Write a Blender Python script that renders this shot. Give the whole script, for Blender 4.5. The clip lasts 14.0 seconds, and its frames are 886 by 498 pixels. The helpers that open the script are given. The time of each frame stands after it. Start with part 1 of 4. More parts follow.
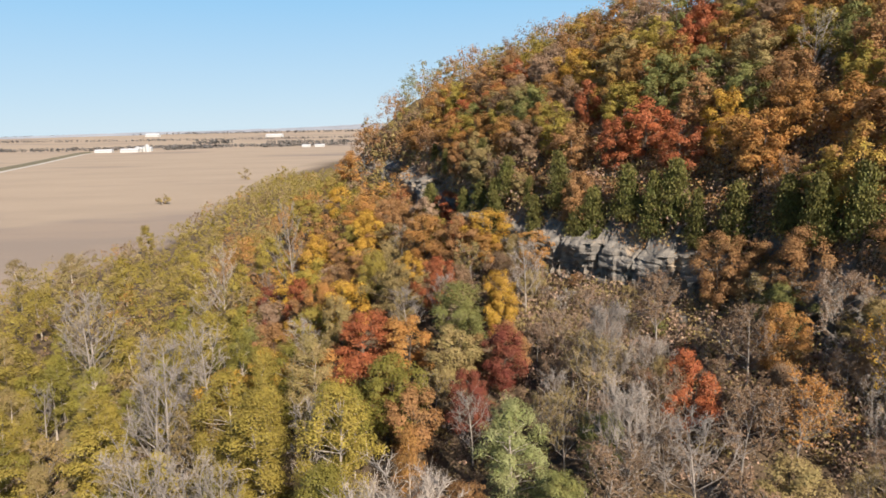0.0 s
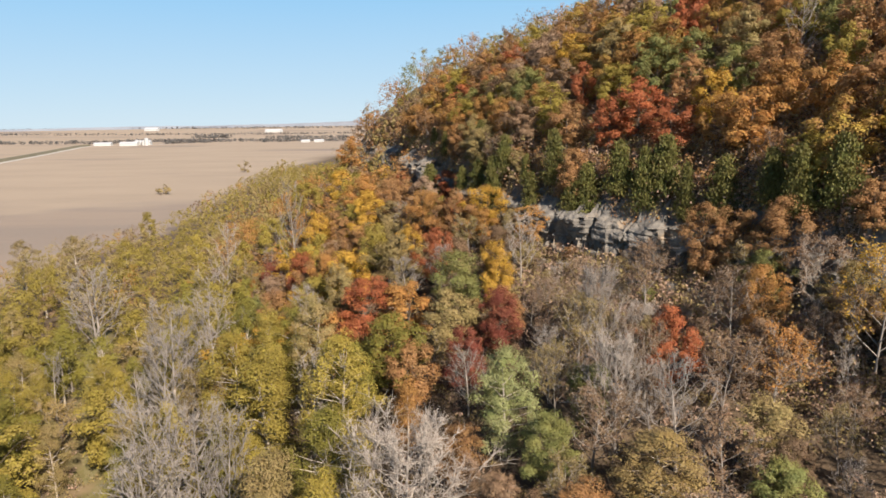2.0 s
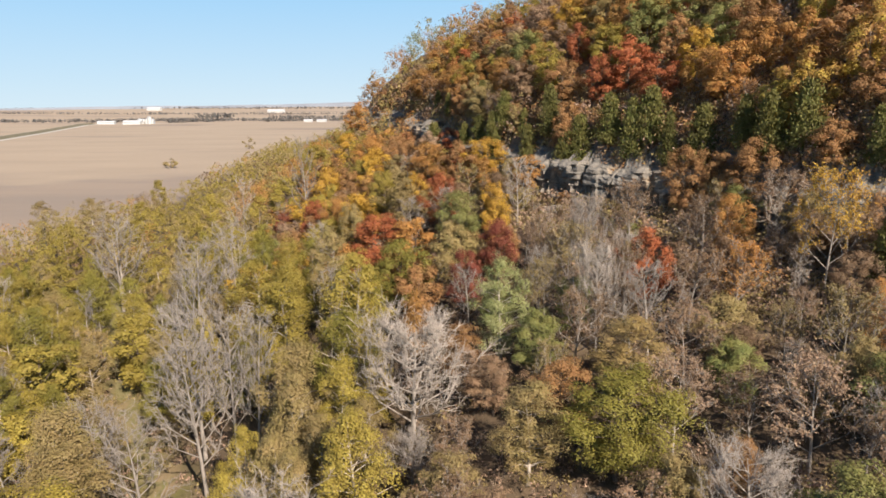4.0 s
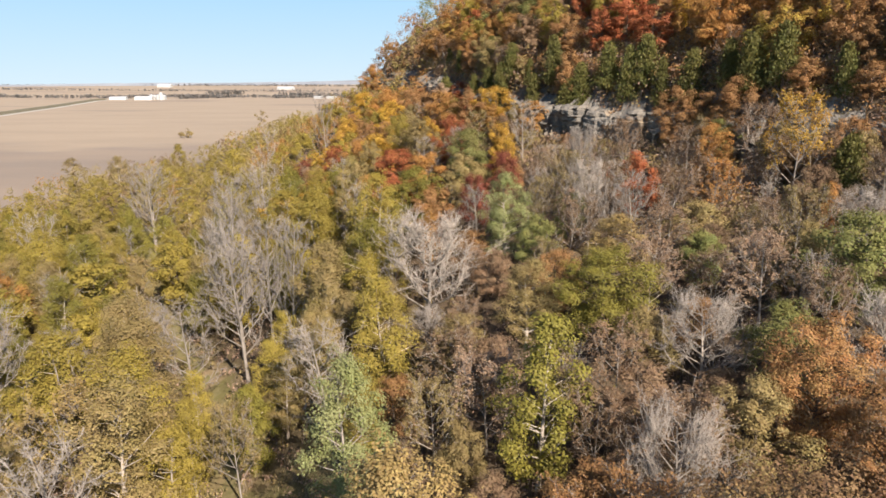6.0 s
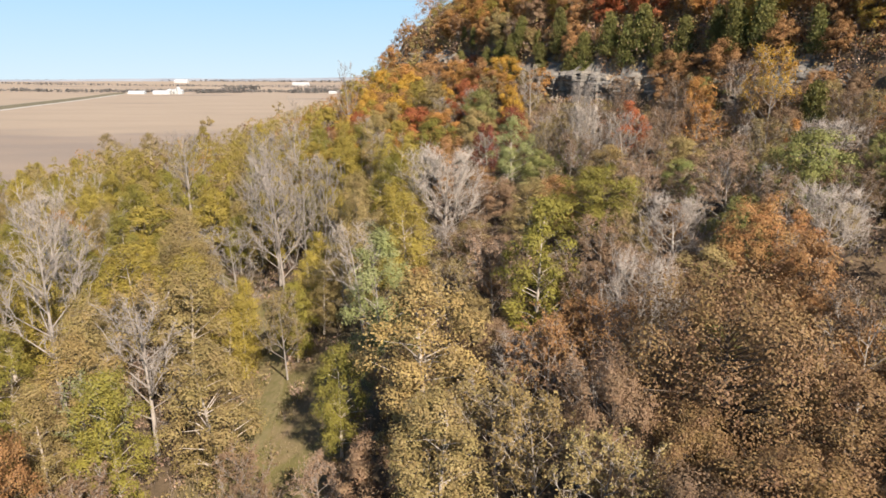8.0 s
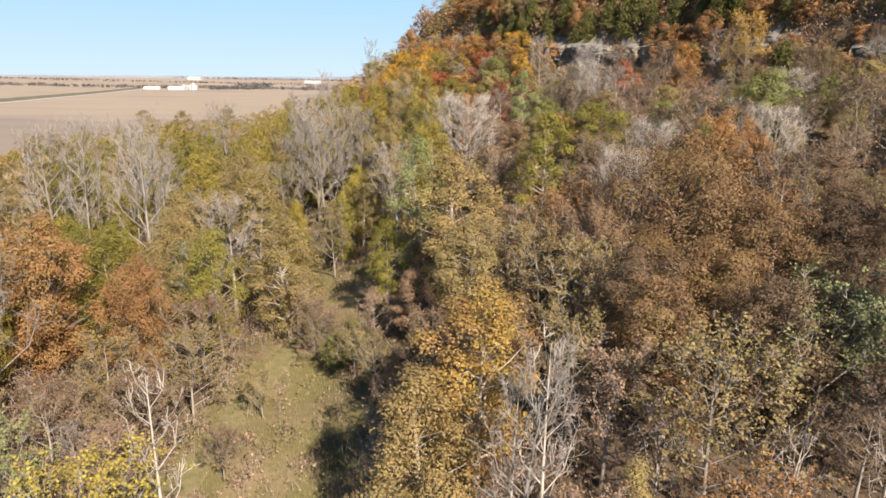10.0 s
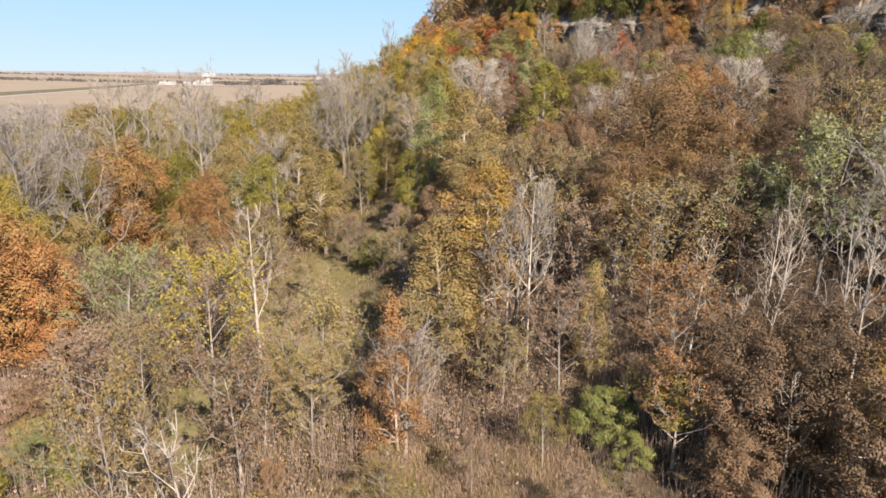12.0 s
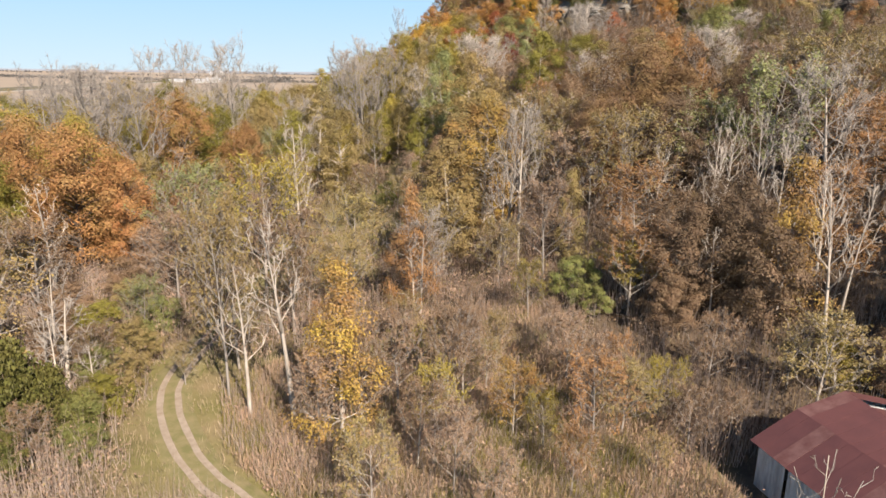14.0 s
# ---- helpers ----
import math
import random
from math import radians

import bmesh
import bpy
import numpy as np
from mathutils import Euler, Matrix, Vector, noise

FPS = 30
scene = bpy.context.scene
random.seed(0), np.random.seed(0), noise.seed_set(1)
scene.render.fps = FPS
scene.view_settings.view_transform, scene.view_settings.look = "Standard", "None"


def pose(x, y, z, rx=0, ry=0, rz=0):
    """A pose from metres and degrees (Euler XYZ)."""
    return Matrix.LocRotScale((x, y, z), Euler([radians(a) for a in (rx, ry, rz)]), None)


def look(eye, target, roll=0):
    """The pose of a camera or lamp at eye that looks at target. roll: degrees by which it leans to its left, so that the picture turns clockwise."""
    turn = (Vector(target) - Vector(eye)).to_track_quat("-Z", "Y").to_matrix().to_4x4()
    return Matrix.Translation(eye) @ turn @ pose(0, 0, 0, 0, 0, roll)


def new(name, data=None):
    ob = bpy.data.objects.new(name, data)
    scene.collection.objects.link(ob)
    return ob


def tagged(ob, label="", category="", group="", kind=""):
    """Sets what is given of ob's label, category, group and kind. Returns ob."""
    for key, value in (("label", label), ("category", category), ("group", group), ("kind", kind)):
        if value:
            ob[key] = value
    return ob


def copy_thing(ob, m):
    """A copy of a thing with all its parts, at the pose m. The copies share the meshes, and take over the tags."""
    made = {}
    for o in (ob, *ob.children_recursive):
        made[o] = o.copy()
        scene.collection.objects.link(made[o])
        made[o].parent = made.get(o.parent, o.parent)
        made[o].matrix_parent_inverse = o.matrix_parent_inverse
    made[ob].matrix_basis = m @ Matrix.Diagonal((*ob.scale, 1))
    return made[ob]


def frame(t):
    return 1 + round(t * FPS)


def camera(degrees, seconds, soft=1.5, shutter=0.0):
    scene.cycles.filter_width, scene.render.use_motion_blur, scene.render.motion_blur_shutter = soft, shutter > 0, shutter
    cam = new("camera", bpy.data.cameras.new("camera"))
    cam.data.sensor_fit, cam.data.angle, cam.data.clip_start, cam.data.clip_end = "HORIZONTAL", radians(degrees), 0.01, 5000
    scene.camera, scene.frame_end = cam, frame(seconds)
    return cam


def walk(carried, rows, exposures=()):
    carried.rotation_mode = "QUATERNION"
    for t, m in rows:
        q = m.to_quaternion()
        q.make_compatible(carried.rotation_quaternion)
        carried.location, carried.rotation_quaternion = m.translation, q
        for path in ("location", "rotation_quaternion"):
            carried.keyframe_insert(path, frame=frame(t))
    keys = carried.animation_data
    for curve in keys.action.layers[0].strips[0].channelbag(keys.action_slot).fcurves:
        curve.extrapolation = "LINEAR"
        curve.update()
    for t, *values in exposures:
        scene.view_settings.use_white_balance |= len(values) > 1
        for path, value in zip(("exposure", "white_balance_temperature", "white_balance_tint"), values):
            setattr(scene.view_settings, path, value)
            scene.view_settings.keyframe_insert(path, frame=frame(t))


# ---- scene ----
cam = camera(68.0, 14.0, soft=1.6)
PATH = [
    (0, (-3.85, 136.813, 82.629), (-3.949, 138.773, 82.247), -1.5),
    (0.5, (-3.937, 136.244, 81.729), (-4.035, 138.205, 81.347), -1.3),
    (1, (-4.015, 134.814, 80.534), (-4.111, 136.775, 80.15), -1.2),
    (1.5, (-3.897, 133.004, 79.018), (-3.992, 134.964, 78.634), -1.1),
    (2, (-3.804, 130.38, 77.753), (-3.897, 132.34, 77.365), -0.9),
    (2.5, (-3.777, 127.064, 76.181), (-3.867, 129.023, 75.793), -0.8),
    (3, (-3.456, 123.466, 74.155), (-3.546, 125.425, 73.762), -0.6),
    (5.5, (-3.737, 101.457, 64.93), (-3.852, 103.39, 64.432), -0.5),
    (6, (-3.366, 96.854, 62.323), (-3.489, 98.788, 61.828), -0.3),
    (6.5, (-3.198, 91.838, 60.049), (-3.328, 93.771, 59.553), -0.2),
    (7, (-2.999, 86.731, 57.765), (-3.139, 88.663, 57.268), -0.1),
    (7.5, (-2.808, 81.345, 55.691), (-2.958, 83.276, 55.191), -0.0),
    (8, (-2.493, 76.207, 53.351), (-2.653, 78.136, 52.851), -0.1),
    (10.5, (-3.115, 42.565, 40.67), (-3.304, 44.494, 40.175), 0.7),
    (11, (-2.567, 37.213, 38.608), (-2.765, 39.14, 38.112), 0.7),
    (11.5, (-1.903, 31.758, 36.525), (-2.111, 33.685, 36.029), 0.7),
    (12, (-1.268, 26.239, 34.6), (-1.482, 28.164, 34.1), 0.7),
    (12.5, (-0.623, 20.918, 32.479), (-0.844, 22.842, 31.98), 0.8),
    (13, (0.071, 15.594, 30.428), (-0.158, 17.516, 29.924), 0.7),
    (13.5, (0.429, 11.073, 28.727), (0.199, 12.994, 28.222), 0.7),
    (14, (0.779, 7.67, 27.702), (0.547, 9.592, 27.2), 0.7),
]
walk(cam, [(t, look(eye, target, roll)) for t, eye, target, roll in PATH], [(0.0, 0.92), (3.2, 0.94), (5.5, 1.07), (14.0, 1.09)])

# ---- sky, sun and exposure ----
SUN_TO = Vector((0.46, -0.70, 0.62)).normalized()
world = bpy.data.worlds.new("sky")
scene.world = world
world.use_nodes = True
sky = world.node_tree.nodes.new("ShaderNodeTexSky")
sky.sky_type, sky.sun_disc = "NISHITA", False
sky.sun_elevation, sky.sun_rotation = math.asin(SUN_TO.z), math.atan2(SUN_TO.x, SUN_TO.y)
sky.air_density, sky.dust_density, sky.ozone_density, sky.altitude = 1.0, 0.0, 3.0, 300
wn, wl = world.node_tree.nodes, world.node_tree.links
ramp, split = wn.new("ShaderNodeValToRGB"), wn.new("ShaderNodeSeparateXYZ")
wl.new(wn.new("ShaderNodeTexCoord").outputs["Generated"], split.inputs[0])
wl.new(split.outputs["Z"], ramp.inputs["Fac"])
ramp.color_ramp.elements[0].position, ramp.color_ramp.elements[0].color = 0.0, (0.655, 0.835, 0.97, 1)
ramp.color_ramp.elements[1].position, ramp.color_ramp.elements[1].color = 0.24, (0.235, 0.61, 1.0, 1)
zenith = ramp.color_ramp.elements.new(0.62)
zenith.color = (0.035, 0.10, 0.27, 1)
clear = wn.new("ShaderNodeMix")
clear.data_type = "RGBA"
clear.inputs[0].default_value = 0.95
lift = wn.new("ShaderNodeVectorMath")
lift.operation = "SCALE"
lift.inputs["Scale"].default_value = 7.9
wl.new(ramp.outputs["Color"], lift.inputs[0])
wl.new(sky.outputs["Color"], clear.inputs[6])
wl.new(lift.outputs[0], clear.inputs[7])
wl.new(clear.outputs[2], wn["Background"].inputs["Color"])
world.node_tree.nodes["Background"].inputs["Strength"].default_value = 0.062
scene.view_settings.exposure = 1.06
sun = new("sun", bpy.data.lights.new("sun", "SUN"))
sun.data.energy, sun.data.angle, sun.data.color = 5.4, radians(0.6), (1.0, 0.88, 0.75)
sun.matrix_world = look(SUN_TO * 300, (0, 0, 0))

# ---- materials ----


def graph(name, rough_=0.8, metal=0.0):
    m = bpy.data.materials.new(name)
    m.use_nodes = True
    n = m.node_tree.nodes
    n["Principled BSDF"].inputs["Roughness"].default_value = rough_
    n["Principled BSDF"].inputs["Metallic"].default_value = metal
    n["Principled BSDF"].inputs["Specular IOR Level"].default_value = 0.25
    return m, n, m.node_tree.links, n["Principled BSDF"]


def noise_of(n, l, scale, detail=4.0, rough_=0.6, at=None, stretch=None):
    tex = n.new("ShaderNodeTexNoise")
    tex.inputs["Scale"].default_value, tex.inputs["Detail"].default_value, tex.inputs["Roughness"].default_value = scale, detail, rough_
    if at is None:
        at = n.new("ShaderNodeTexCoord").outputs["Object"]
    if stretch:
        mp = n.new("ShaderNodeMapping")
        mp.inputs["Scale"].default_value = stretch
        l.new(at, mp.inputs["Vector"])
        at = mp.outputs["Vector"]
    l.new(at, tex.inputs["Vector"])
    return tex.outputs["Fac"]


def mixed(n, l, fac, a, b, blend="MIX"):
    mx = n.new("ShaderNodeMix")
    mx.data_type, mx.blend_type = "RGBA", blend
    for key, v in ((0, fac), (6, a), (7, b)):
        if isinstance(v, (int, float)):
            mx.inputs[key].default_value = v
        elif isinstance(v, tuple):
            mx.inputs[key].default_value = (*v, 1)
        else:
            l.new(v, mx.inputs[key])
    return mx.outputs[2]


def ranged(n, l, v, lo, hi, a=0.0, b=1.0):
    r = n.new("ShaderNodeMapRange")
    l.new(v, r.inputs[0])
    for k, w in zip((1, 2, 3, 4), (lo, hi, a, b)):
        r.inputs[k].default_value = w
    return r.outputs[0]


def bumped(n, l, bsdf, v, strength, dist):
    b = n.new("ShaderNodeBump")
    b.inputs["Strength"].default_value, b.inputs["Distance"].default_value = strength, dist
    l.new(v, b.inputs["Height"])
    l.new(b.outputs["Normal"], bsdf.inputs["Normal"])


def leaf_material(name, main, other, spread=0.17):
    """Leaves: each leaf and each tree a little different, some light let through."""
    m, n, l, p = graph(name, 0.62)
    geo, info = n.new("ShaderNodeNewGeometry"), n.new("ShaderNodeObjectInfo")
    patch = noise_of(n, l, 0.28, 3.0)
    tone = ranged(n, l, patch, 0.36, 0.64)
    c = mixed(n, l, tone, main, other)
    c = mixed(n, l, ranged(n, l, info.outputs["Random"], 0, 1, 0.0, 0.45), c, other)
    val = ranged(n, l, geo.outputs["Random Per Island"], 0, 1, 1 - spread, 1 + spread)
    tree = ranged(n, l, info.outputs["Random"], 0, 1, 1.16, 0.84)
    hsv = n.new("ShaderNodeHueSaturation")
    l.new(c, hsv.inputs["Color"])
    mul = n.new("ShaderNodeMath")
    mul.operation = "MULTIPLY"
    l.new(val, mul.inputs[0])
    l.new(tree, mul.inputs[1])
    l.new(mul.outputs[0], hsv.inputs["Value"])
    l.new(ranged(n, l, geo.outputs["Random Per Island"], 0, 1, 0.492, 0.508), hsv.inputs["Hue"])
    l.new(hsv.outputs["Color"], p.inputs["Base Color"])
    tr, mx = n.new("ShaderNodeBsdfTranslucent"), n.new("ShaderNodeMixShader")
    l.new(hsv.outputs["Color"], tr.inputs["Color"])
    mx.inputs[0].default_value = 0.18
    l.new(p.outputs[0], mx.inputs[1])
    l.new(tr.outputs[0], mx.inputs[2])
    l.new(mx.outputs[0], n["Material Output"].inputs["Surface"])
    return m


LEAF = {
    "yellow_green": leaf_material("leaf_yellow_green", (0.315, 0.245, 0.0477), (0.245, 0.189, 0.041)),
    "olive_green": leaf_material("leaf_olive_green", (0.23, 0.195, 0.0342), (0.18, 0.16, 0.0342)),
    "gold": leaf_material("leaf_gold", (0.462, 0.294, 0.041), (0.385, 0.217, 0.041)),
    "orange": leaf_material("leaf_orange", (0.37, 0.162, 0.0438), (0.335, 0.185, 0.0585)),
    "scarlet": leaf_material("leaf_scarlet", (0.364, 0.105, 0.041), (0.294, 0.098, 0.041)),
    "autumn": leaf_material("leaf_autumn", (0.35, 0.265, 0.0438), (0.3, 0.15, 0.0537), 0.35),
    "crimson": leaf_material("leaf_crimson", (0.155, 0.037, 0.027), (0.18, 0.06, 0.032)),
    "russet": leaf_material("leaf_russet", (0.315, 0.16, 0.064), (0.255, 0.142, 0.06)),
    "copper": leaf_material("leaf_copper", (0.325, 0.145, 0.058), (0.31, 0.185, 0.072), 0.25),
    "bronze": leaf_material("leaf_bronze", (0.26, 0.178, 0.065), (0.2, 0.115, 0.062), 0.25),
    "amber": leaf_material("leaf_amber", (0.36, 0.255, 0.045), (0.28, 0.155, 0.065), 0.3),
    # umber: brown leaves darkened to paint in the shade behind the barn
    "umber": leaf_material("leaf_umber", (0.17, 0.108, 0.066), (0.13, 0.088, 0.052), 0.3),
    "brown": leaf_material("leaf_brown", (0.238, 0.147, 0.0875), (0.189, 0.126, 0.0744)),
    "olive": leaf_material("leaf_olive", (0.225, 0.18, 0.065), (0.275, 0.2, 0.088)),
    "green": leaf_material("leaf_green", (0.14, 0.164, 0.0525), (0.21, 0.196, 0.0612)),
    "pale": leaf_material("leaf_pale", (0.25, 0.25, 0.115), (0.2, 0.215, 0.075)),
    "tan": leaf_material("leaf_tan", (0.325, 0.228, 0.085), (0.25, 0.18, 0.075)),
    "dusty": leaf_material("leaf_dusty", (0.305, 0.205, 0.135), (0.25, 0.165, 0.105)),
    "cedar": leaf_material("leaf_cedar", (0.08, 0.088, 0.022), (0.13, 0.115, 0.032), 0.35),
}


def bark_material(name, a, b):
    m, n, l, p = graph(name, 0.85)
    f = noise_of(n, l, 2.5, 5.0, 0.65, stretch=(1, 1, 0.25))
    c = mixed(n, l, ranged(n, l, f, 0.35, 0.65), a, b)
    info = n.new("ShaderNodeObjectInfo")
    c = mixed(n, l, 1.0, c, mixed(n, l, info.outputs["Random"], (0.75, 0.75, 0.75), (1.2, 1.17, 1.12)), "MULTIPLY")
    l.new(c, p.inputs["Base Color"])
    bumped(n, l, p, f, 0.5, 0.05)
    return m


BARK = {"pale": bark_material("bark_pale", (0.46, 0.41, 0.36), (0.30, 0.255, 0.215)),
        "grey": bark_material("bark_grey", (0.335, 0.3, 0.27), (0.22, 0.192, 0.17)),
        "brown": bark_material("bark_brown", (0.14, 0.108, 0.084), (0.091, 0.07, 0.056))}


def ground_material():
    m, n, l, p = graph("ground", 0.95)
    at = n.new("ShaderNodeTexCoord").outputs["Object"]
    wood, grass = n.new("ShaderNodeAttribute"), n.new("ShaderNodeAttribute")
    wood.attribute_name, grass.attribute_name = "wooded", "grassy"
    rows = noise_of(n, l, 0.012, 5.0, 0.62, at, (0.35, 1.0, 1.0))
    fine = noise_of(n, l, 0.5, 6.0, 0.7, at)
    broad = noise_of(n, l, 0.0035, 3.0, 0.5, at, (0.4, 1.0, 1.0))
    stubble = mixed(n, l, ranged(n, l, rows, 0.35, 0.65), (0.345, 0.272, 0.203), (0.295, 0.233, 0.176))
    tilled = mixed(n, l, ranged(n, l, rows, 0.4, 0.6), (0.217, 0.175, 0.147), (0.259, 0.203, 0.161))
    worked = n.new("ShaderNodeAttribute")
    worked.attribute_name = "worked"
    both = n.new("ShaderNodeMath")
    both.operation = "MAXIMUM"
    l.new(ranged(n, l, broad, 0.58, 0.64), both.inputs[0])
    l.new(worked.outputs["Fac"], both.inputs[1])
    field = mixed(n, l, both.outputs[0], stubble, tilled)
    field = mixed(n, l, ranged(n, l, fine, 0.3, 0.7, 0.0, 0.3), field, (0.21, 0.154, 0.091))
    litter = mixed(n, l, ranged(n, l, fine, 0.35, 0.65), (0.125, 0.088, 0.055), (0.066, 0.049, 0.032))
    litter = mixed(n, l, ranged(n, l, noise_of(n, l, 4.0, 4.0, 0.7, at), 0.5, 0.75), litter, (0.19, 0.132, 0.08))
    meadow = mixed(n, l, ranged(n, l, noise_of(n, l, 0.12, 4.0, 0.6, at), 0.46, 0.68), (0.15, 0.138, 0.045), (0.26, 0.19, 0.11))
    meadow = mixed(n, l, ranged(n, l, fine, 0.3, 0.75, 0.0, 0.5), meadow, (0.21, 0.161, 0.084))
    c = mixed(n, l, wood.outputs["Fac"], field, litter)
    c = mixed(n, l, grass.outputs["Fac"], c, meadow)
    l.new(c, p.inputs["Base Color"])
    bumped(n, l, p, fine, 0.8, 0.3)
    return m


def rock_material():
    m, n, l, p = graph("limestone", 0.9)
    at = n.new("ShaderNodeTexCoord").outputs["Object"]
    beds = noise_of(n, l, 0.5, 5.0, 0.65, at, (0.25, 0.25, 2.2))
    fine = noise_of(n, l, 1.8, 6.0, 0.7, at)
    streak = noise_of(n, l, 0.7, 4.0, 0.6, at, (1.0, 1.0, 0.12))
    c = mixed(n, l, ranged(n, l, beds, 0.35, 0.65), (0.235, 0.21, 0.18), (0.13, 0.117, 0.103))
    c = mixed(n, l, ranged(n, l, streak, 0.52, 0.68), c, (0.091, 0.091, 0.091))
    c = mixed(n, l, ranged(n, l, noise_of(n, l, 0.22, 3.0, 0.6, at), 0.56, 0.68), c, (0.336, 0.259, 0.182))
    c = mixed(n, l, ranged(n, l, fine, 0.3, 0.7, 0.0, 0.35), c, (0.112, 0.108, 0.098))
    l.new(c, p.inputs["Base Color"])
    bumped(n, l, p, fine, 0.9, 0.4)
    return m


def plain(name, a, b, scale=1.0, rough_=0.8, bump=0.0, metal=0.0, stretch=None):
    m, n, l, p = graph(name, rough_, metal)
    f = noise_of(n, l, scale, 5.0, 0.65, stretch=stretch)
    l.new(mixed(n, l, ranged(n, l, f, 0.36, 0.64), a, b), p.inputs["Base Color"])
    if bump:
        bumped(n, l, p, f, 0.6, bump)
    return m


GROUND, ROCK = ground_material(), rock_material()
BRUSH = {"sedge": leaf_material("leaf_sedge", (0.42, 0.285, 0.205), (0.29, 0.2, 0.125), 0.28),
         "brush": leaf_material("leaf_brush", (0.365, 0.24, 0.175), (0.285, 0.19, 0.13), 0.35),
         "grass": leaf_material("leaf_dry_grass", (0.37, 0.28, 0.19), (0.29, 0.225, 0.13), 0.4)}
TWIG = plain("twigs", (0.378, 0.301, 0.252), (0.28, 0.217, 0.175), 0.3)

# ---- mesh helpers ----


class Heap:
    """Collects points and faces for one mesh."""

    def __init__(self):
        self.v, self.f, self.n = [], [], 0

    def add(self, verts, faces):
        self.v.append(np.asarray(verts, float))
        self.f.append(np.asarray(faces, int) + self.n)
        self.n += len(verts)
        return self

    def tube(self, points, radii, sides):
        pts = [Vector(p) for p in points]
        rings = []
        for i, p in enumerate(pts):
            d = (pts[min(i + 1, len(pts) - 1)] - pts[max(i - 1, 0)]).normalized()
            a = d.cross(Vector((0.31, 0.95, 0.05))).normalized()
            b = d.cross(a)
            for k in range(sides):
                q = 2 * math.pi * k / sides
                rings.append(p + (a * math.cos(q) + b * math.sin(q)) * radii[i])
        faces = [(i * sides + k, i * sides + (k + 1) % sides, (i + 1) * sides + (k + 1) % sides, (i + 1) * sides + k)
                 for i in range(len(pts) - 1) for k in range(sides)]
        return self.add([tuple(r) for r in rings], faces)

    def sticks(self, a, b, thick, tip):
        """Many thin three-sided stems at once."""
        a, b = np.asarray(a, float), np.asarray(b, float)
        k = len(a)
        d = b - a
        d /= np.linalg.norm(d, axis=1)[:, None] + 1e-9
        u = np.cross(d, np.array([0.31, 0.95, 0.05]))
        u /= np.linalg.norm(u, axis=1)[:, None] + 1e-9
        w = np.cross(d, u)
        ring = [u * math.cos(q) + w * math.sin(q) for q in (0, 2.0944, 4.1888)]
        v = np.stack([a + r * thick for r in ring] + [b + r * tip for r in ring], 1).reshape(-1, 3)
        base = np.array([(0, 1, 4, 3), (1, 2, 5, 4), (2, 0, 3, 5)])
        return self.add(v, (np.arange(k)[:, None, None] * 6 + base[None]).reshape(-1, 4))

    def thorns(self, a, b, thick):
        """Many fine twigs that run out to a point."""
        a, b = np.asarray(a, float), np.asarray(b, float)
        d = b - a
        d /= np.linalg.norm(d, axis=1)[:, None] + 1e-9
        u = np.cross(d, np.array([0.31, 0.95, 0.05]))
        u /= np.linalg.norm(u, axis=1)[:, None] + 1e-9
        w = np.cross(d, u)
        v = np.stack([a + (u * math.cos(q) + w * math.sin(q)) * thick for q in (0, 2.0944, 4.1888)] + [b], 1).reshape(-1, 3)
        base = np.array([(0, 1, 3), (1, 2, 3), (2, 0, 3)])
        return self.add(v, (np.arange(len(a))[:, None, None] * 4 + base[None]).reshape(-1, 3))

    def leaves(self, centres, sizes, rng, lift=0.35, slim=0.75, hang=None, out=None):
        c = np.asarray(centres, float)
        k = len(c)
        nrm = rng.normal(size=(k, 3))
        nrm /= np.linalg.norm(nrm, axis=1)[:, None] + 1e-9
        if out is None:
            nrm[:, 2] = np.abs(nrm[:, 2]) + lift
        else:
            nrm = nrm * 0.55 + out
        a = np.cross(nrm, rng.normal(size=(k, 3))) if hang is None else np.tile(hang, (k, 1)) + rng.normal(size=(k, 3)) * 0.25
        a /= np.linalg.norm(a, axis=1)[:, None] + 1e-9
        b = np.cross(nrm, a)
        b /= np.linalg.norm(b, axis=1)[:, None] + 1e-9
        s = np.asarray(sizes, float)[:, None] * 0.5
        v = np.stack([c - a * s, c + a * s * 0.7 + b * s * slim, c + a * s * 0.7 - b * s * slim], 1).reshape(-1, 3)
        return self.add(v, np.arange(3 * k).reshape(-1, 3))

    def mesh(self, name, smooth=False):
        me = bpy.data.meshes.new(name)
        if self.v:
            points, corners = np.concatenate(self.v), np.concatenate([f.ravel() for f in self.f])
            sizes = np.concatenate([np.full(len(f), f.shape[1]) for f in self.f])
            me.vertices.add(len(points))
            me.vertices.foreach_set("co", points.ravel().astype(np.float32))
            me.loops.add(len(corners))
            me.loops.foreach_set("vertex_index", corners.astype(np.int32))
            me.polygons.add(len(sizes))
            me.polygons.foreach_set("loop_start", (np.cumsum(sizes) - sizes).astype(np.int32))
            me.polygons.foreach_set("use_smooth", np.full(len(sizes), smooth))
            me.update(calc_edges=True)
        return me


def stuff(name, heap, material, label, category, kind="stuff"):
    me = heap.mesh(name)
    me.materials.append(material)
    return tagged(new(name, me), label, category, kind=kind)


def part(name, bm, material, parent, label=""):
    me = bpy.data.meshes.new(name)
    if isinstance(bm, Heap):
        me = bm.mesh(name)
    else:
        bm.to_mesh(me)
        bm.free()
    me.materials.append(material)
    ob = new(name, me)
    ob.parent = parent
    return tagged(ob, label)


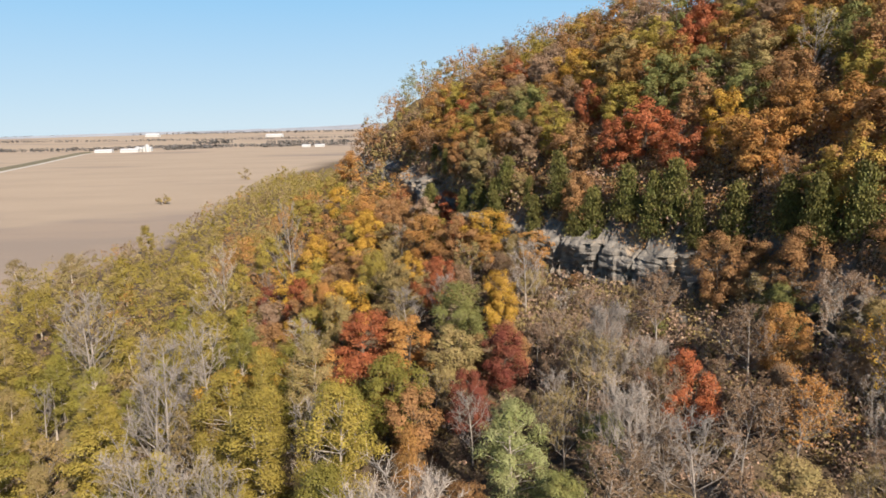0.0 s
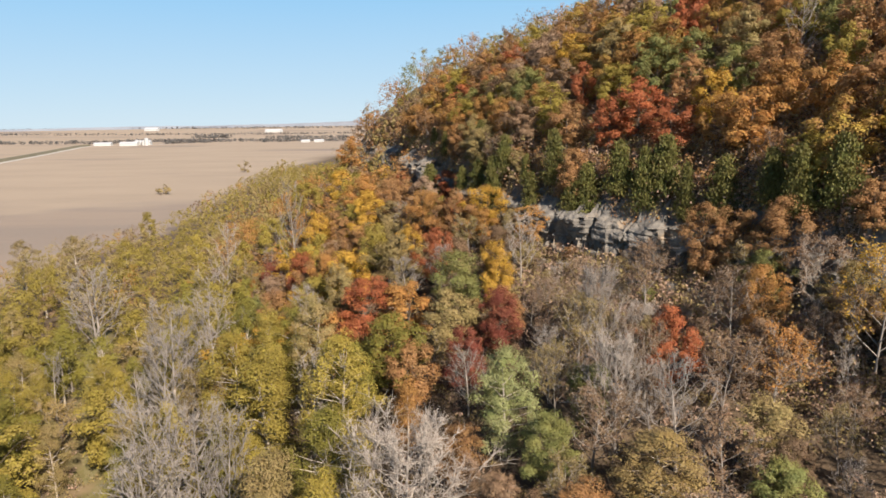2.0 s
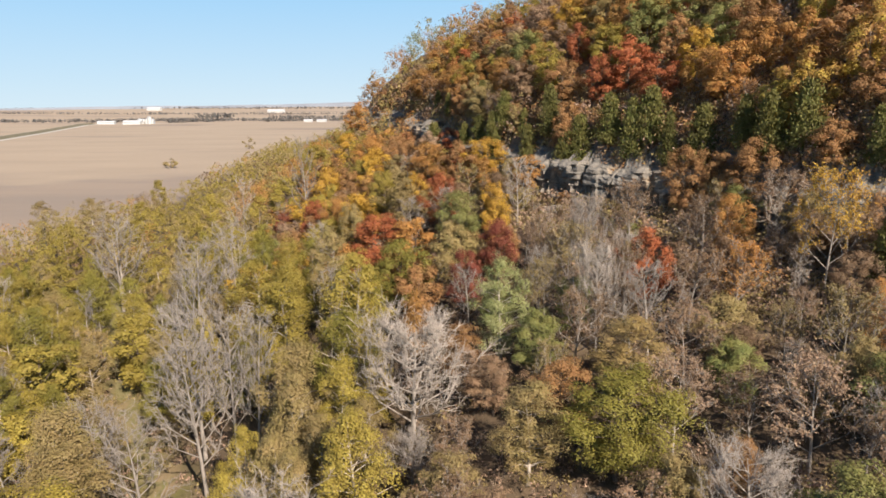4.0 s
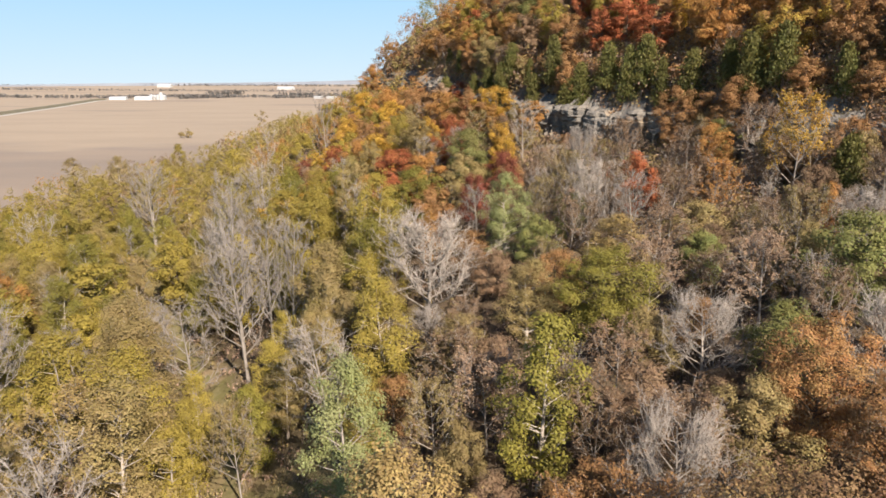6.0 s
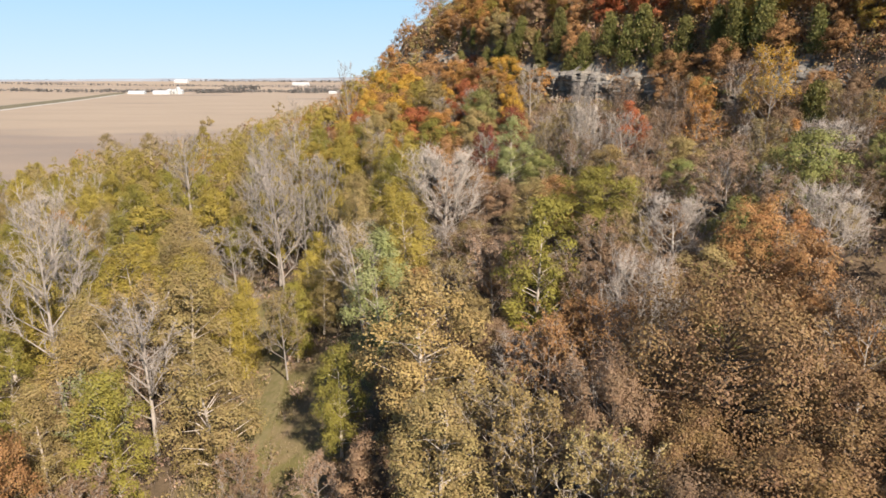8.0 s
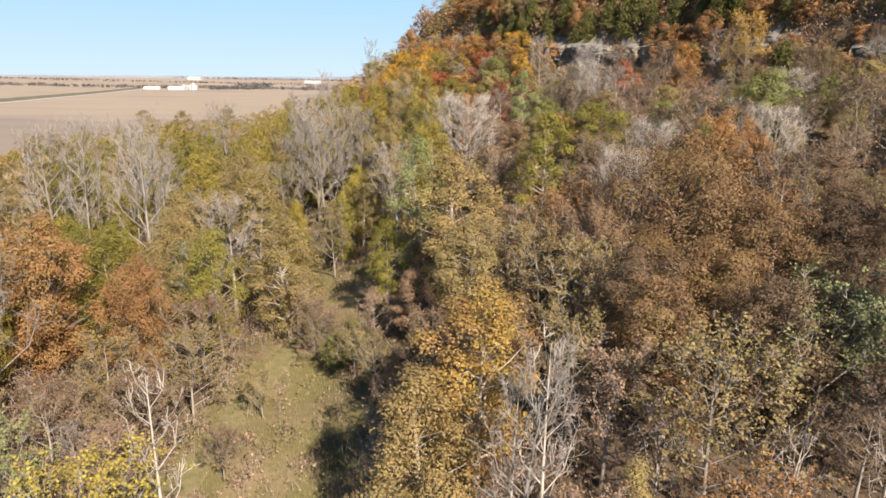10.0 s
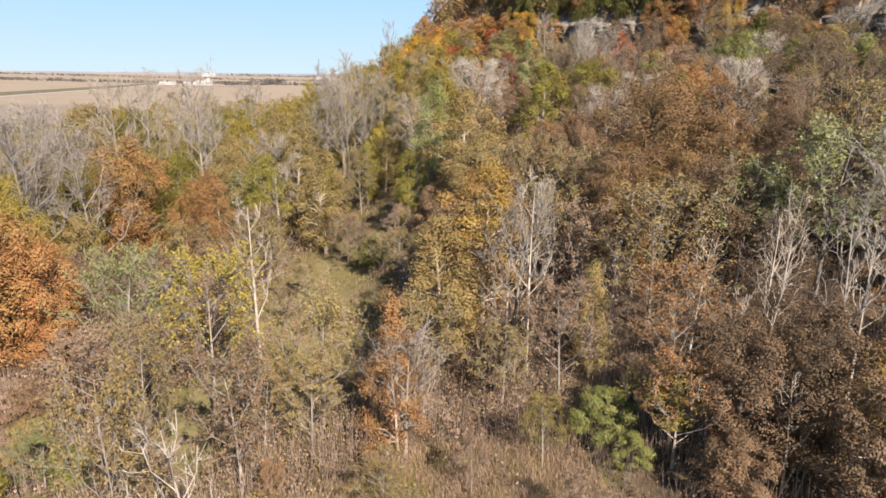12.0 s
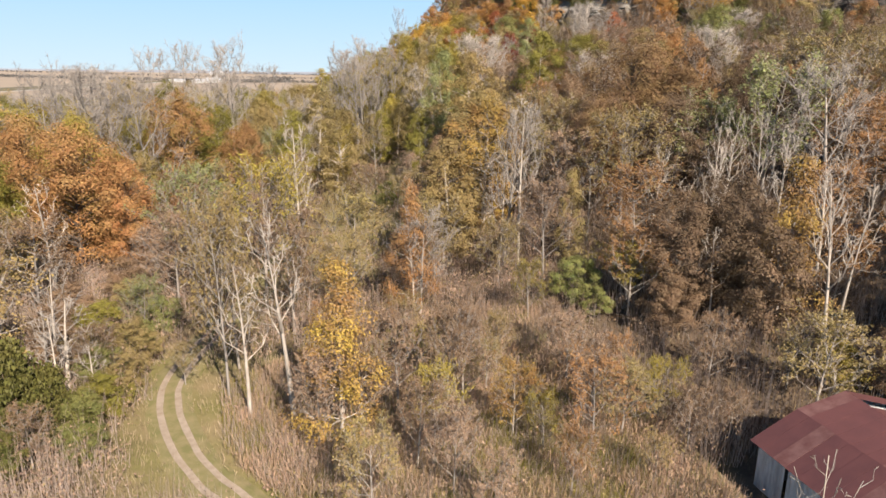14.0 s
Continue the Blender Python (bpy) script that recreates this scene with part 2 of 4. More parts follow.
# ---- the lie of the land ----
CLIFF = np.array([(520, 120), (330, 150), (200, 172), (130, 188), (98, 202), (74, 222), (58, 243), (44, 265), (30, 277), (14, 292), (0, 305), (-14, 345), (-40, 408),
                  (-60, 436), (-56, 475), (-14, 545), (90, 640), (300, 760)], float)
FOOT_X, FOOT_Z = (-60, -38, 0, 30, 150), (57, 56, 48, 45, 43)
REACH_X, REACH_D = (-120, -60, 0, 30, 90), (95, 105, 170, 172, 185)


def uphill(x, y):
    """Signed distance from the foot of the cliff, positive behind it, and the bearing along it."""
    x, y = np.asarray(x, float)[..., None], np.asarray(y, float)[..., None]
    (ax, ay), (bx, by) = CLIFF[:-1].T, CLIFF[1:].T
    dx, dy = bx - ax, by - ay
    u = np.minimum(np.maximum(((x - ax) * dx + (y - ay) * dy) / (dx * dx + dy * dy), 0), 1)
    dist = np.hypot(x - ax - u * dx, y - ay - u * dy)
    near = np.argmin(dist, -1)[..., None]
    best = np.take_along_axis(dist, near, -1)[..., 0]
    side = np.take_along_axis(np.sign(dy * (x - ax) - dx * (y - ay)), near, -1)[..., 0]
    return best * side


def rough(x, y):
    return (np.sin(x * 0.071 + 1.3) * np.sin(y * 0.063 + 0.4) + 0.6 * np.sin(x * 0.17 + y * 0.11) * np.sin(y * 0.19 - x * 0.05 + 2.0)
            + 0.3 * np.sin(x * 0.41 - y * 0.23) * np.sin(y * 0.37 + x * 0.29))


def terrain(x, y):
    x, y = np.asarray(x, float), np.asarray(y, float)
    e = uphill(x, y)
    foot = np.interp(x, FOOT_X, FOOT_Z)
    reach = np.interp(x, REACH_X, REACH_D)
    below = foot * np.clip(1 + np.minimum(e, 0) / reach, 0, 1) ** 1.3
    up = np.clip(e - 3, 0, None)
    rise = 12 * np.clip(e / 4, 0, 1) + 76 * (1 - np.exp(-up / 68)) + 0.05 * np.minimum(up, 150)
    z = np.where(e > 0, foot + rise, below)
    z = z + rough(x, y) * np.clip(z / 25, 0.06, 1.1)
    z = z * np.clip((np.hypot(x - 23, y - 47) - 11) / 12, 0, 1)
    far = np.hypot(x, y)
    return z + 46 * np.clip((far - 2300) / 2500, 0, 1) ** 1.6 * (z < 20)


def field_edge(y):
    return np.interp(y, (0, 300, 450, 590, 890, 1170, 1500), (-185, -190, -235, -225, -275, -310, -330))


LANE = [(8, 27), (-8, 37), (-17.9, 44.5), (-20.1, 45.9), (-23.5, 48.9), (-27.6, 54), (-29.9, 58), (-31.2, 62), (-31.9, 67), (-32.6, 74), (-35, 90), (-37, 108), (-38, 125),
        (-37, 145), (-38, 168), (-44, 192), (-55, 212), (-76, 240), (-100, 278), (-125, 320), (-150, 370)]
LANE_POINTS = np.array(LANE, float)


def lane_distance(x, y):
    x, y = np.asarray(x, float)[..., None], np.asarray(y, float)[..., None]
    (ax, ay), (bx, by) = LANE_POINTS[:-1].T, LANE_POINTS[1:].T
    dx, dy = bx - ax, by - ay
    u = np.minimum(np.maximum(((x - ax) * dx + (y - ay) * dy) / (dx * dx + dy * dy), 0), 1)
    return np.min(np.hypot(x - ax - u * dx, y - ay - u * dy), -1)


def wooded(x, y):
    x, y = np.asarray(x, float), np.asarray(y, float)
    edge = x - field_edge(y)
    return np.clip((edge + 6) / 14, 0, 1) * np.clip((1700 - y) / 60, 0, 1) * np.clip((y + 150) / 40, 0, 1) * np.clip((900 - x) / 60, 0, 1)


def clearing(x, y):
    """1 in the open grass beside the track."""
    a = np.hypot((x + 32) / 9, (y - 150) / 30)
    b = np.hypot((x + 27) / 10, (y - 108) / 22)
    c = np.hypot((x + 24) / 4.5, (y - 54) / 13)
    return np.clip(1.6 - np.minimum(np.minimum(a, b), c), 0, 1)


def old_field(x, y):
    """True in the rank dry grass between the track and the ditch that runs to the barn."""
    return (x < 4.7 + (81.3 - y) * 0.361) & (x > np.interp(y, (30, 45, 50, 60, 82), (0, -16, -21, -26, -12))) & (y < 82) & (lane_distance(x, y) > 2.2)


def build_ground():
    xs = np.concatenate([-np.geomspace(4900, 262, 26), np.arange(-258, 262, 4.0), np.geomspace(266, 4900, 26)])
    ys = np.concatenate([-np.geomspace(4900, 64, 22), np.arange(-60, 762, 4.0), np.geomspace(768, 4900, 34)])
    gx, gy = np.meshgrid(xs, ys)
    gz = terrain(gx, gy)
    w, h = len(xs), len(ys)
    i = np.arange(w * h).reshape(h, w)
    faces = np.stack([i[:-1, :-1], i[:-1, 1:], i[1:, 1:], i[1:, :-1]], -1).reshape(-1, 4)
    heap = Heap().add(np.stack([gx, gy, gz], -1).reshape(-1, 3), faces)
    me = heap.mesh("ground", True)
    for key, val in (("wooded", wooded(gx, gy)), ("grassy", np.clip(np.maximum(np.maximum(clearing(gx, gy), 1.5 - lane_distance(gx, gy) / 5), old_field(gx, gy) * 1.0), 0, 1)),
                     ("worked", np.clip((790 - gy + 50 * rough(gx * 0.3, gy * 0.3)) / 90, 0, 1) * (gy > -200))):
        me.attributes.new(key, "FLOAT", "POINT").data.foreach_set("value", val.ravel())
    me.materials.append(GROUND)
    return tagged(new("ground", me), "leaf-strewn wooded slope running down to flat tan farm fields", "ground", kind="structure")


def cliff_line(first, last, step):
    """Points along the foot of the cliff, with the distance along it and the way out from it."""
    pts = [Vector((*p, 0)) for p in CLIFF[first:last]]
    for _ in range(2):
        pts = [pts[0]] + [q for a, b in zip(pts[:-1], pts[1:]) for q in (a.lerp(b, 0.25), a.lerp(b, 0.75))] + [pts[-1]]
    out, s = [], 0.0
    for a, b in zip(pts[:-1], pts[1:]):
        k = max(1, round((b - a).length / step))
        d = (b - a).normalized()
        for j in range(k):
            out.append((a.lerp(b, j / k), s + (b - a).length * j / k, Vector((-d.y, d.x, 0))))
        s += (b - a).length
    return out


def build_cliff():
    """Bedded limestone: beds of unlike thickness cut by joints into blocks that stand out or back, with ledges and clefts."""
    rng = random.Random(8)
    beds, z = [], -7.0
    while z < 19:
        beds.append(z)
        z += rng.uniform(0.7, 2.6)
    line = cliff_line(2, 16, 0.55)
    rows = 44
    verts, faces = [], []
    for i, (p, s, out) in enumerate(line):
        foot = float(np.interp(p.x, FOOT_X, FOOT_Z))
        high = 11.5 + 5.0 * noise.noise(Vector((s * 0.05, 2, 7))) + 1.6 * noise.noise(Vector((s * 0.3, 4, 9)))
        mass = 3.6 * noise.noise(Vector((s * 0.045, 1, 3))) + 1.3 * noise.cell(Vector((s * 0.085, 0.5, 0.5)))
        high *= 0.88
        tilt = 0.7 * noise.noise(Vector((s * 0.04, 9, 1)))
        for j in range(rows):
            z = -5 + (high + 5.3) * j / (rows - 1)
            bed = sum(1 for v in beds if v < z + tilt)
            long_ = 2.0 + 4.5 * noise.cell(Vector((bed + 0.5, 3.5, 0.5)))
            u = s / long_ + bed * 0.37
            block = noise.cell(Vector((math.floor(u) + 0.5, bed + 0.5, 7.5)))
            edge = min(u - math.floor(u), 1 - u + math.floor(u)) * long_
            seam = min(abs(z + tilt - v) for v in beds)
            gap = 0.30 * max(0.0, 1 - edge / 0.45) + 0.22 * max(0.0, 1 - seam / 0.30)
            cleft = 1.8 * max(0.0, 1 - abs(noise.noise(Vector((s * 0.11, z * 0.03, 20)))) / 0.07)
            set_back = 1.5 * (z > high * 0.38) + 1.6 * (z > high * 0.70)
            off = 1.8 + mass + 0.9 * block + 0.35 * noise.fractal(Vector((s * 0.5, z * 0.7, 5)), 1, 2, 3) - gap - cleft - set_back * (0.4 + noise.cell(Vector((s * 0.06, 8.5, 0.5))))
            if j > rows - 6:
                off -= 0.5 * (j - rows + 6) ** 1.3
            q = p + out * off
            up = foot + z
            if j == rows - 1:
                q = p + out * (off - 3.0)
                up = float(terrain(q.x, q.y)) - 0.3
            verts.append((q.x, q.y, up))
    for i in range(len(line) - 1):
        for j in range(rows - 1):
            a = i * rows + j
            faces.append((a, a + rows, a + rows + 1, a + 1))
    heap = Heap().add(verts, faces)
    return stuff("cliff", heap, ROCK, "weathered grey limestone cliff with ledges and dark joints", "cliff", "structure")


def rock_mesh(seed):
    """One angular block of bedded limestone, about one metre each way."""
    rng = random.Random(seed)
    bm = bmesh.new()
    for sx in (-1, 1):
        for sy in (-1, 1):
            for sz in (-1, 1):
                bm.verts.new((sx * 0.5 * rng.uniform(0.55, 1.0), sy * 0.5 * rng.uniform(0.6, 1.0), sz * 0.5 * rng.uniform(0.7, 1.0)))
    for _ in range(9):
        p = [rng.uniform(-0.5, 0.5) for _ in range(3)]
        p[rng.randrange(3)] = rng.choice((-0.52, 0.52))
        bm.verts.new(p)
    bmesh.ops.convex_hull(bm, input=bm.verts)
    bmesh.ops.delete(bm, geom=[v for v in bm.verts if not v.link_faces], context="VERTS")
    me = bpy.data.meshes.new("rock")
    bm.to_mesh(me)
    bm.free()
    me.materials.append(ROCK)
    return me


def build_rocks(cliff):
    """Fallen and loosened blocks along the ledges and the foot."""
    rng = random.Random(17)
    shapes = [rock_mesh(i) for i in range(10)]
    line = [row for row in cliff_line(4, 13, 1.0) if -45 < row[0].x < 75]
    for _ in range(130):
        p, s, out = rng.choice(line)
        away = rng.uniform(2.5, 9.0)
        q = p + out * away
        size = rng.choice((0.8, 1.1, 1.5, 2.2)) * rng.uniform(0.8, 1.2)
        ob = new("rock", shapes[rng.randrange(10)])
        ob.parent = cliff
        ob.matrix_basis = pose(q.x, q.y, float(terrain(q.x, q.y)) + 0.2 * size, rng.uniform(-20, 20), rng.uniform(-20, 20), rng.uniform(0, 360)) @ Matrix.Diagonal((size * 1.3, size, size * 0.8, 1))


# ---- trees ----


def crown_points(rng, clumps, leaves, R, H, low, shape):
    """Boughs in an uneven envelope, clumps along each bough, leaves over each clump, and the way each leaf faces."""
    boughs = max(5, clumps // 4)
    lobe = rng.uniform(0, 2 * math.pi, 4)
    centres, away = [], []
    for i in range(boughs):
        q = i * 2.39996 + rng.uniform(-0.5, 0.5)
        h = (i + rng.uniform(0, 1)) / boughs
        if shape == "round":
            up = 2 * h - 1
            r = math.sqrt(max(0.0, 1 - abs(up) ** 2.4)) if up > 0 else 1 - 0.35 * up * up
        elif shape == "cone":
            r = (1 - h) ** 0.7 * 0.95 + 0.06
        else:
            r = math.sin(math.pi * min(1.0, 0.16 + 0.80 * h)) ** 0.7
        r *= 1 + 0.16 * math.sin(2 * q + lobe[0]) + 0.12 * math.sin(3 * q + 5 * h + lobe[1])
        rr = max(0.0, r * R - 0.2 * R) * (rng.uniform(0.75, 1.12) if rng.uniform() < 0.8 else rng.uniform(0.15, 0.7))
        mid = np.array([rr * math.cos(q), rr * math.sin(q), H * (low + (0.93 - low) * h)])
        for _ in range(4):
            d = rng.normal(size=3)
            d /= np.linalg.norm(d)
            centres.append(mid + d * R * rng.uniform(0.08, 0.27) * np.array([1.0, 1.0, 1.1]))
            away.append(d)
    centres, away = np.array(centres), np.array(away)
    n = len(centres)
    rad = R * (0.215 if shape == "round" else 0.225) * rng.uniform(0.55, 1.35, n)
    share = rad ** 2 * rng.uniform(0.5, 1.4, n)
    pick = rng.choice(n, leaves, p=share / share.sum())
    d = rng.normal(size=(leaves, 3))
    d[:, 2] += 0.55
    d /= np.linalg.norm(d, axis=1)[:, None]
    pts = centres[pick] + d * (rad[pick] * rng.uniform(0.2, 1.0, leaves) ** 0.42)[:, None] * np.array([1.0, 1.0, 0.95 if shape != "round" else 0.8])
    stray = rng.uniform(size=leaves) < 0.06
    pts[stray] += rng.normal(size=(int(stray.sum()), 3)) * 0.1 * R
    axis = np.stack([pts[:, 0], pts[:, 1], (pts[:, 2] - H * 0.5) * 0.6], 1) / R
    return centres[::4] if shape != "round" else centres[::3], pts, d * 0.8 + away[pick] * 0.3 + axis * 0.35 + np.array([0, 0, 0.3])


def limbs(heap, rng, centres, H, R, base, top=0.8, sides=6, every=1, arms=None):
    lean = rng.normal(size=2) * 0.03 * H
    spine = [Vector((lean[0] * t * t, lean[1] * t * t, H * top * t)) for t in (0, 0.1, 0.3, 0.55, 0.8, 1.0)]
    spine[0].z = -0.6
    heap.tube(spine, [base * 1.5, base * 1.05, base * 0.85, base * 0.62, base * 0.38, base * 0.12], sides)
    for c in centres[::every]:
        c = Vector(c)
        t = max(0.16, min(0.92, (c.z - 0.55 * math.hypot(c.x, c.y)) / (H * top)))
        a = Vector((lean[0] * t * t, lean[1] * t * t, H * top * t))
        mid = a.lerp(c, 0.5) + Vector(rng.normal(size=3)) * 0.05 * (c - a).length + Vector((0, 0, 0.06 * (c - a).length))
        r = base * (0.45 * (1 - t) + 0.13)
        (heap if arms is None else arms).tube([a, mid, c], [r, r * 0.6, r * 0.15], 4)


def leafy(seed, H, R, clumps, leaves, size, shape="round", low=0.22, base=0.22, every=1):
    rng = np.random.default_rng(seed)
    centres, pts, out = crown_points(rng, clumps, leaves, R, H, low, shape)
    wood, arms, crown = Heap(), Heap(), Heap()
    limbs(wood, rng, centres, H, R, base, every=every, arms=arms)
    crown.leaves(pts, size * rng.uniform(0.6, 1.4, len(pts)), rng, out=out)
    return wood.mesh("trunk", True), arms.mesh("branch_framework", True), crown.mesh("crown")


def twiggy(seed, H, R, mains, subs, twigs, base, leaves=0, size=0.35, spread=0.5, start=0.25):
    """An open tree: trunk, ascending limbs, branches and twigs, with some leaves left on the twigs."""
    rng = np.random.default_rng(seed)
    wood, arms, crown, ends = Heap(), Heap(), Heap(), []
    lean = rng.normal(size=2) * 0.04 * H
    trunk = [Vector((lean[0] * t * t, lean[1] * t * t, H * t)) for t in (0, 0.08, 0.25, 0.45, 0.7, 0.97)]
    trunk[0].z = -0.6
    wood.tube(trunk, [base * 1.4, base, base * 0.85, base * 0.6, base * 0.34, 0.03], 6)
    for i in range(mains):
        t = start + (0.92 - start) * (i + rng.uniform(0, 0.8)) / mains
        q = i * 2.4 + rng.uniform(-0.5, 0.5)
        room = R * (1.0 - 0.62 * max(0.0, (t - 0.3) / 0.7)) * rng.uniform(0.7, 1.1)
        a = Vector((lean[0] * t * t, lean[1] * t * t, H * t))
        d = Vector((math.cos(q) * room, math.sin(q) * room, room * (1.35 - spread) + 0.10 * H))
        d.z = min(d.z, H * 1.0 - a.z)
        b = a + d
        mid = a.lerp(b, 0.5) + Vector((math.cos(q), math.sin(q), -0.3)) * 0.12 * d.length
        r = base * (0.50 - 0.34 * t)
        arms.tube([a, mid, b], [r, r * 0.6, 0.03], 4)
        for j in range(subs):
            u = rng.uniform(0.25, 1.0)
            s = (a.lerp(mid, u * 2) if u < 0.5 else mid.lerp(b, u * 2 - 1))
            e = s + (d.normalized() * 0.7 + Vector(rng.normal(size=3)) * 0.55 + Vector((0, 0, 0.35))).normalized() * d.length * rng.uniform(0.22, 0.48)
            m2 = s.lerp(e, 0.5) + Vector(rng.normal(size=3)) * 0.05 * d.length
            arms.tube([s, m2, e], [r * 0.34 + 0.015, r * 0.2 + 0.014, 0.016], 3)
            for k in range(twigs):
                w = s.lerp(m2, rng.uniform(0.2, 1)) if k % 2 else m2.lerp(e, rng.uniform(0, 1))
                x = w + ((e - s).normalized() * 0.6 + Vector(rng.normal(size=3)) * 0.55 + Vector((0, 0, 0.2))).normalized() * rng.uniform(0.5, 1.5) * R / 5
                ends.append((w.lerp(x, 0.5), x))
    arms.thorns([tuple(w2 * 2 - x2) for w2, x2 in ends], [tuple(x2) for _, x2 in ends], 0.027)
    if leaves:
        pick = rng.integers(0, len(ends), leaves)
        pts = np.array([ends[i][0].lerp(ends[i][1], rng.uniform(0, 1.3)) for i in pick]) + rng.normal(size=(leaves, 3)) * 0.16 * R / 5
        crown.leaves(pts, size * rng.uniform(0.6, 1.4, leaves), rng, slim=0.8)
    return wood.mesh("trunk", True), arms.mesh("branch_framework", True), (crown.mesh("crown") if leaves else None)


def conifer(seed, H, R, tiers, fronds, size):
    rng = np.random.default_rng(seed)
    wood, crown = Heap(), Heap()
    wood.tube([(0, 0, -0.5), (0.05, 0, H * 0.4), (0, 0.08, H * 0.95)], [0.2, 0.13, 0.03], 6)
    pts = []
    tips = []
    for i in range(tiers):
        h = (i + rng.uniform(0, 1)) / tiers
        r = R * ((1 - h) ** 0.62) * rng.uniform(0.72, 1.12) + 0.15
        q = rng.uniform(0, 2 * math.pi)
        z = H * (0.06 + 0.92 * h)
        tip = np.array([math.cos(q) * r, math.sin(q) * r, z + r * 0.35])
        root = np.array([0, 0, z])
        tips.append((root, tip))
        u = rng.uniform(0.25, 1.0, fronds)[:, None]
        pts.append(root + (tip - root) * u + rng.normal(size=(fronds, 3)) * np.array([0.30, 0.30, 0.24]) * R / 2.2)
    arms = Heap()
    for root, tip in tips[::2]:
        arms.tube([root, tip], [0.05, 0.015], 3)
    pts = np.concatenate(pts)
    crown.leaves(pts, size * rng.uniform(0.6, 1.4, len(pts)), rng, lift=0.1, slim=0.5, hang=np.array([0.0, 0.0, 1.0]))
    return wood.mesh("trunk", True), arms.mesh("branch_framework", True), crown.mesh("crown")


# kind: (meshes, height, spread) of each build
SHAPES = {
    "maple": [(leafy(11 + i, 14, 5.0, 130, 18000, 0.235, "round", 0.16, 0.22), 14, 5.0) for i in range(5)],
    "oak": [(leafy(31 + i, 22, 7.0, 200, 32000, 0.25, "round", 0.16, 0.36), 22, 7.0) for i in range(4)],
    "grand": [(leafy(203, 20, 11.0, 290, 42000, 0.25, "round", 0.16, 0.5), 20, 11.0)],
    "hill": [(leafy(51 + i, 14, 5.0, 100, 10500, 0.315, "round", 0.14, 0.22, 2), 14, 5.0) for i in range(5)],
    "poplar": [(leafy(71 + i, 24, 5.2, 170, 17000, 0.30, "tall", 0.10, 0.26), 24, 5.2) for i in range(3)],
    "young": [(leafy(81 + i, 16, 4.2, 130, 11000, 0.185, "cone", 0.10, 0.17), 16, 4.0) for i in range(3)],
    "sycamore": [(leafy(91 + i, 24, 5.5, 180, 20000, 0.25, "tall", 0.12, 0.30), 24, 5.5) for i in range(5)],
    "sparse": [(twiggy(101 + i, 14, 4.5, 15, 7, 6, 0.18, 7000, 0.21, 0.5, 0.2), 14, 4.5) for i in range(4)],
    "bare": [(twiggy(111 + i, 24, 5.0, 18, 9, 11, 0.28, 0, 0, 0.30, 0.18), 24, 5.0) for i in range(5)],
    "sycamore_far": [(leafy(151 + i, 24, 5.5, 130, 8500, 0.34, "tall", 0.12, 0.30, 2), 24, 5.5) for i in range(5)],
    "spread": [(twiggy(161 + i, 16, 7.5, 24, 12, 12, 0.32, 0, 0, 0.65, 0.10), 16, 7.5) for i in range(3)],
    "sparse_far": [(twiggy(131 + i, 14, 4.5, 11, 5, 4, 0.18, 2600, 0.40, 0.5, 0.2), 14, 4.5) for i in range(4)],
    "bare_far": [(twiggy(141 + i, 22, 5.0, 14, 7, 8, 0.26, 0, 0, 0.30, 0.18), 22, 5.0) for i in range(4)],
    "pole": [(twiggy(181 + i, 18, 2.2, 12, 4, 4, 0.19, 0, 0, 0.45, 0.38), 18, 2.2) for i in range(3)],
    "sapling": [(twiggy(171, 8, 2.4, 6, 2, 1, 0.10, 0, 0, 0.35, 0.22), 8, 2.4)],
    "cedar": [(conifer(121 + i, 13, 3.2, 156, 32, 0.5), 13, 3.2) for i in range(4)],
}
NAMES = {"maple": "maple_tree", "oak": "oak_tree", "grand": "oak_tree", "hill": "hill_tree", "poplar": "cottonwood_tree", "young": "young_tree",
         "sycamore": "sycamore_tree", "sparse": "thin_tree", "bare": "bare_tree", "spread": "bare_spreading_tree", "cedar": "cedar_tree", "sapling": "sapling", "pole": "bare_tree"}
TONES = {"yellow_green": "yellow-green", "gold": "golden yellow", "orange": "bright orange", "scarlet": "orange-red", "crimson": "dark crimson",
         "russet": "russet brown", "copper": "copper orange", "bronze": "bronze brown", "umber": "dark umber brown", "amber": "amber yellow and rust", "brown": "dull brown", "olive": "olive", "olive_green": "olive-green", "green": "leafy green", "pale": "pale grey-green", "tan": "tan yellow",
         "dusty": "dusty pink-brown", "autumn": "mixed gold and russet", "cedar": "dark evergreen", "none": "leafless grey"}
FORMS = {"maple": "round-crowned maple", "oak": "broad oak", "grand": "very wide old oak", "hill": "hardwood tree", "poplar": "upright cottonwood", "young": "slender young tree",
         "sycamore": "open-crowned sycamore", "sparse": "half-bare tree", "bare": "tree of fine pale twigs", "spread": "wide tree of grey twigs", "cedar": "dense pointed cedar", "sapling": "sapling of few crooked branches", "pole": "slender white-trunked tree of few branches"}
FIRST, PLANTED = {}, []


def kind_name(kind, tone):
    if kind == "hill":
        return "maple_tree" if tone in ("orange", "scarlet", "gold", "crimson") else "oak_tree" if tone in ("russet", "brown", "olive") else "hickory_tree"
    if kind == "sparse" and tone in ("olive", "tan", "yellow_green", "pale"):
        return "ash_tree"
    return NAMES[kind]


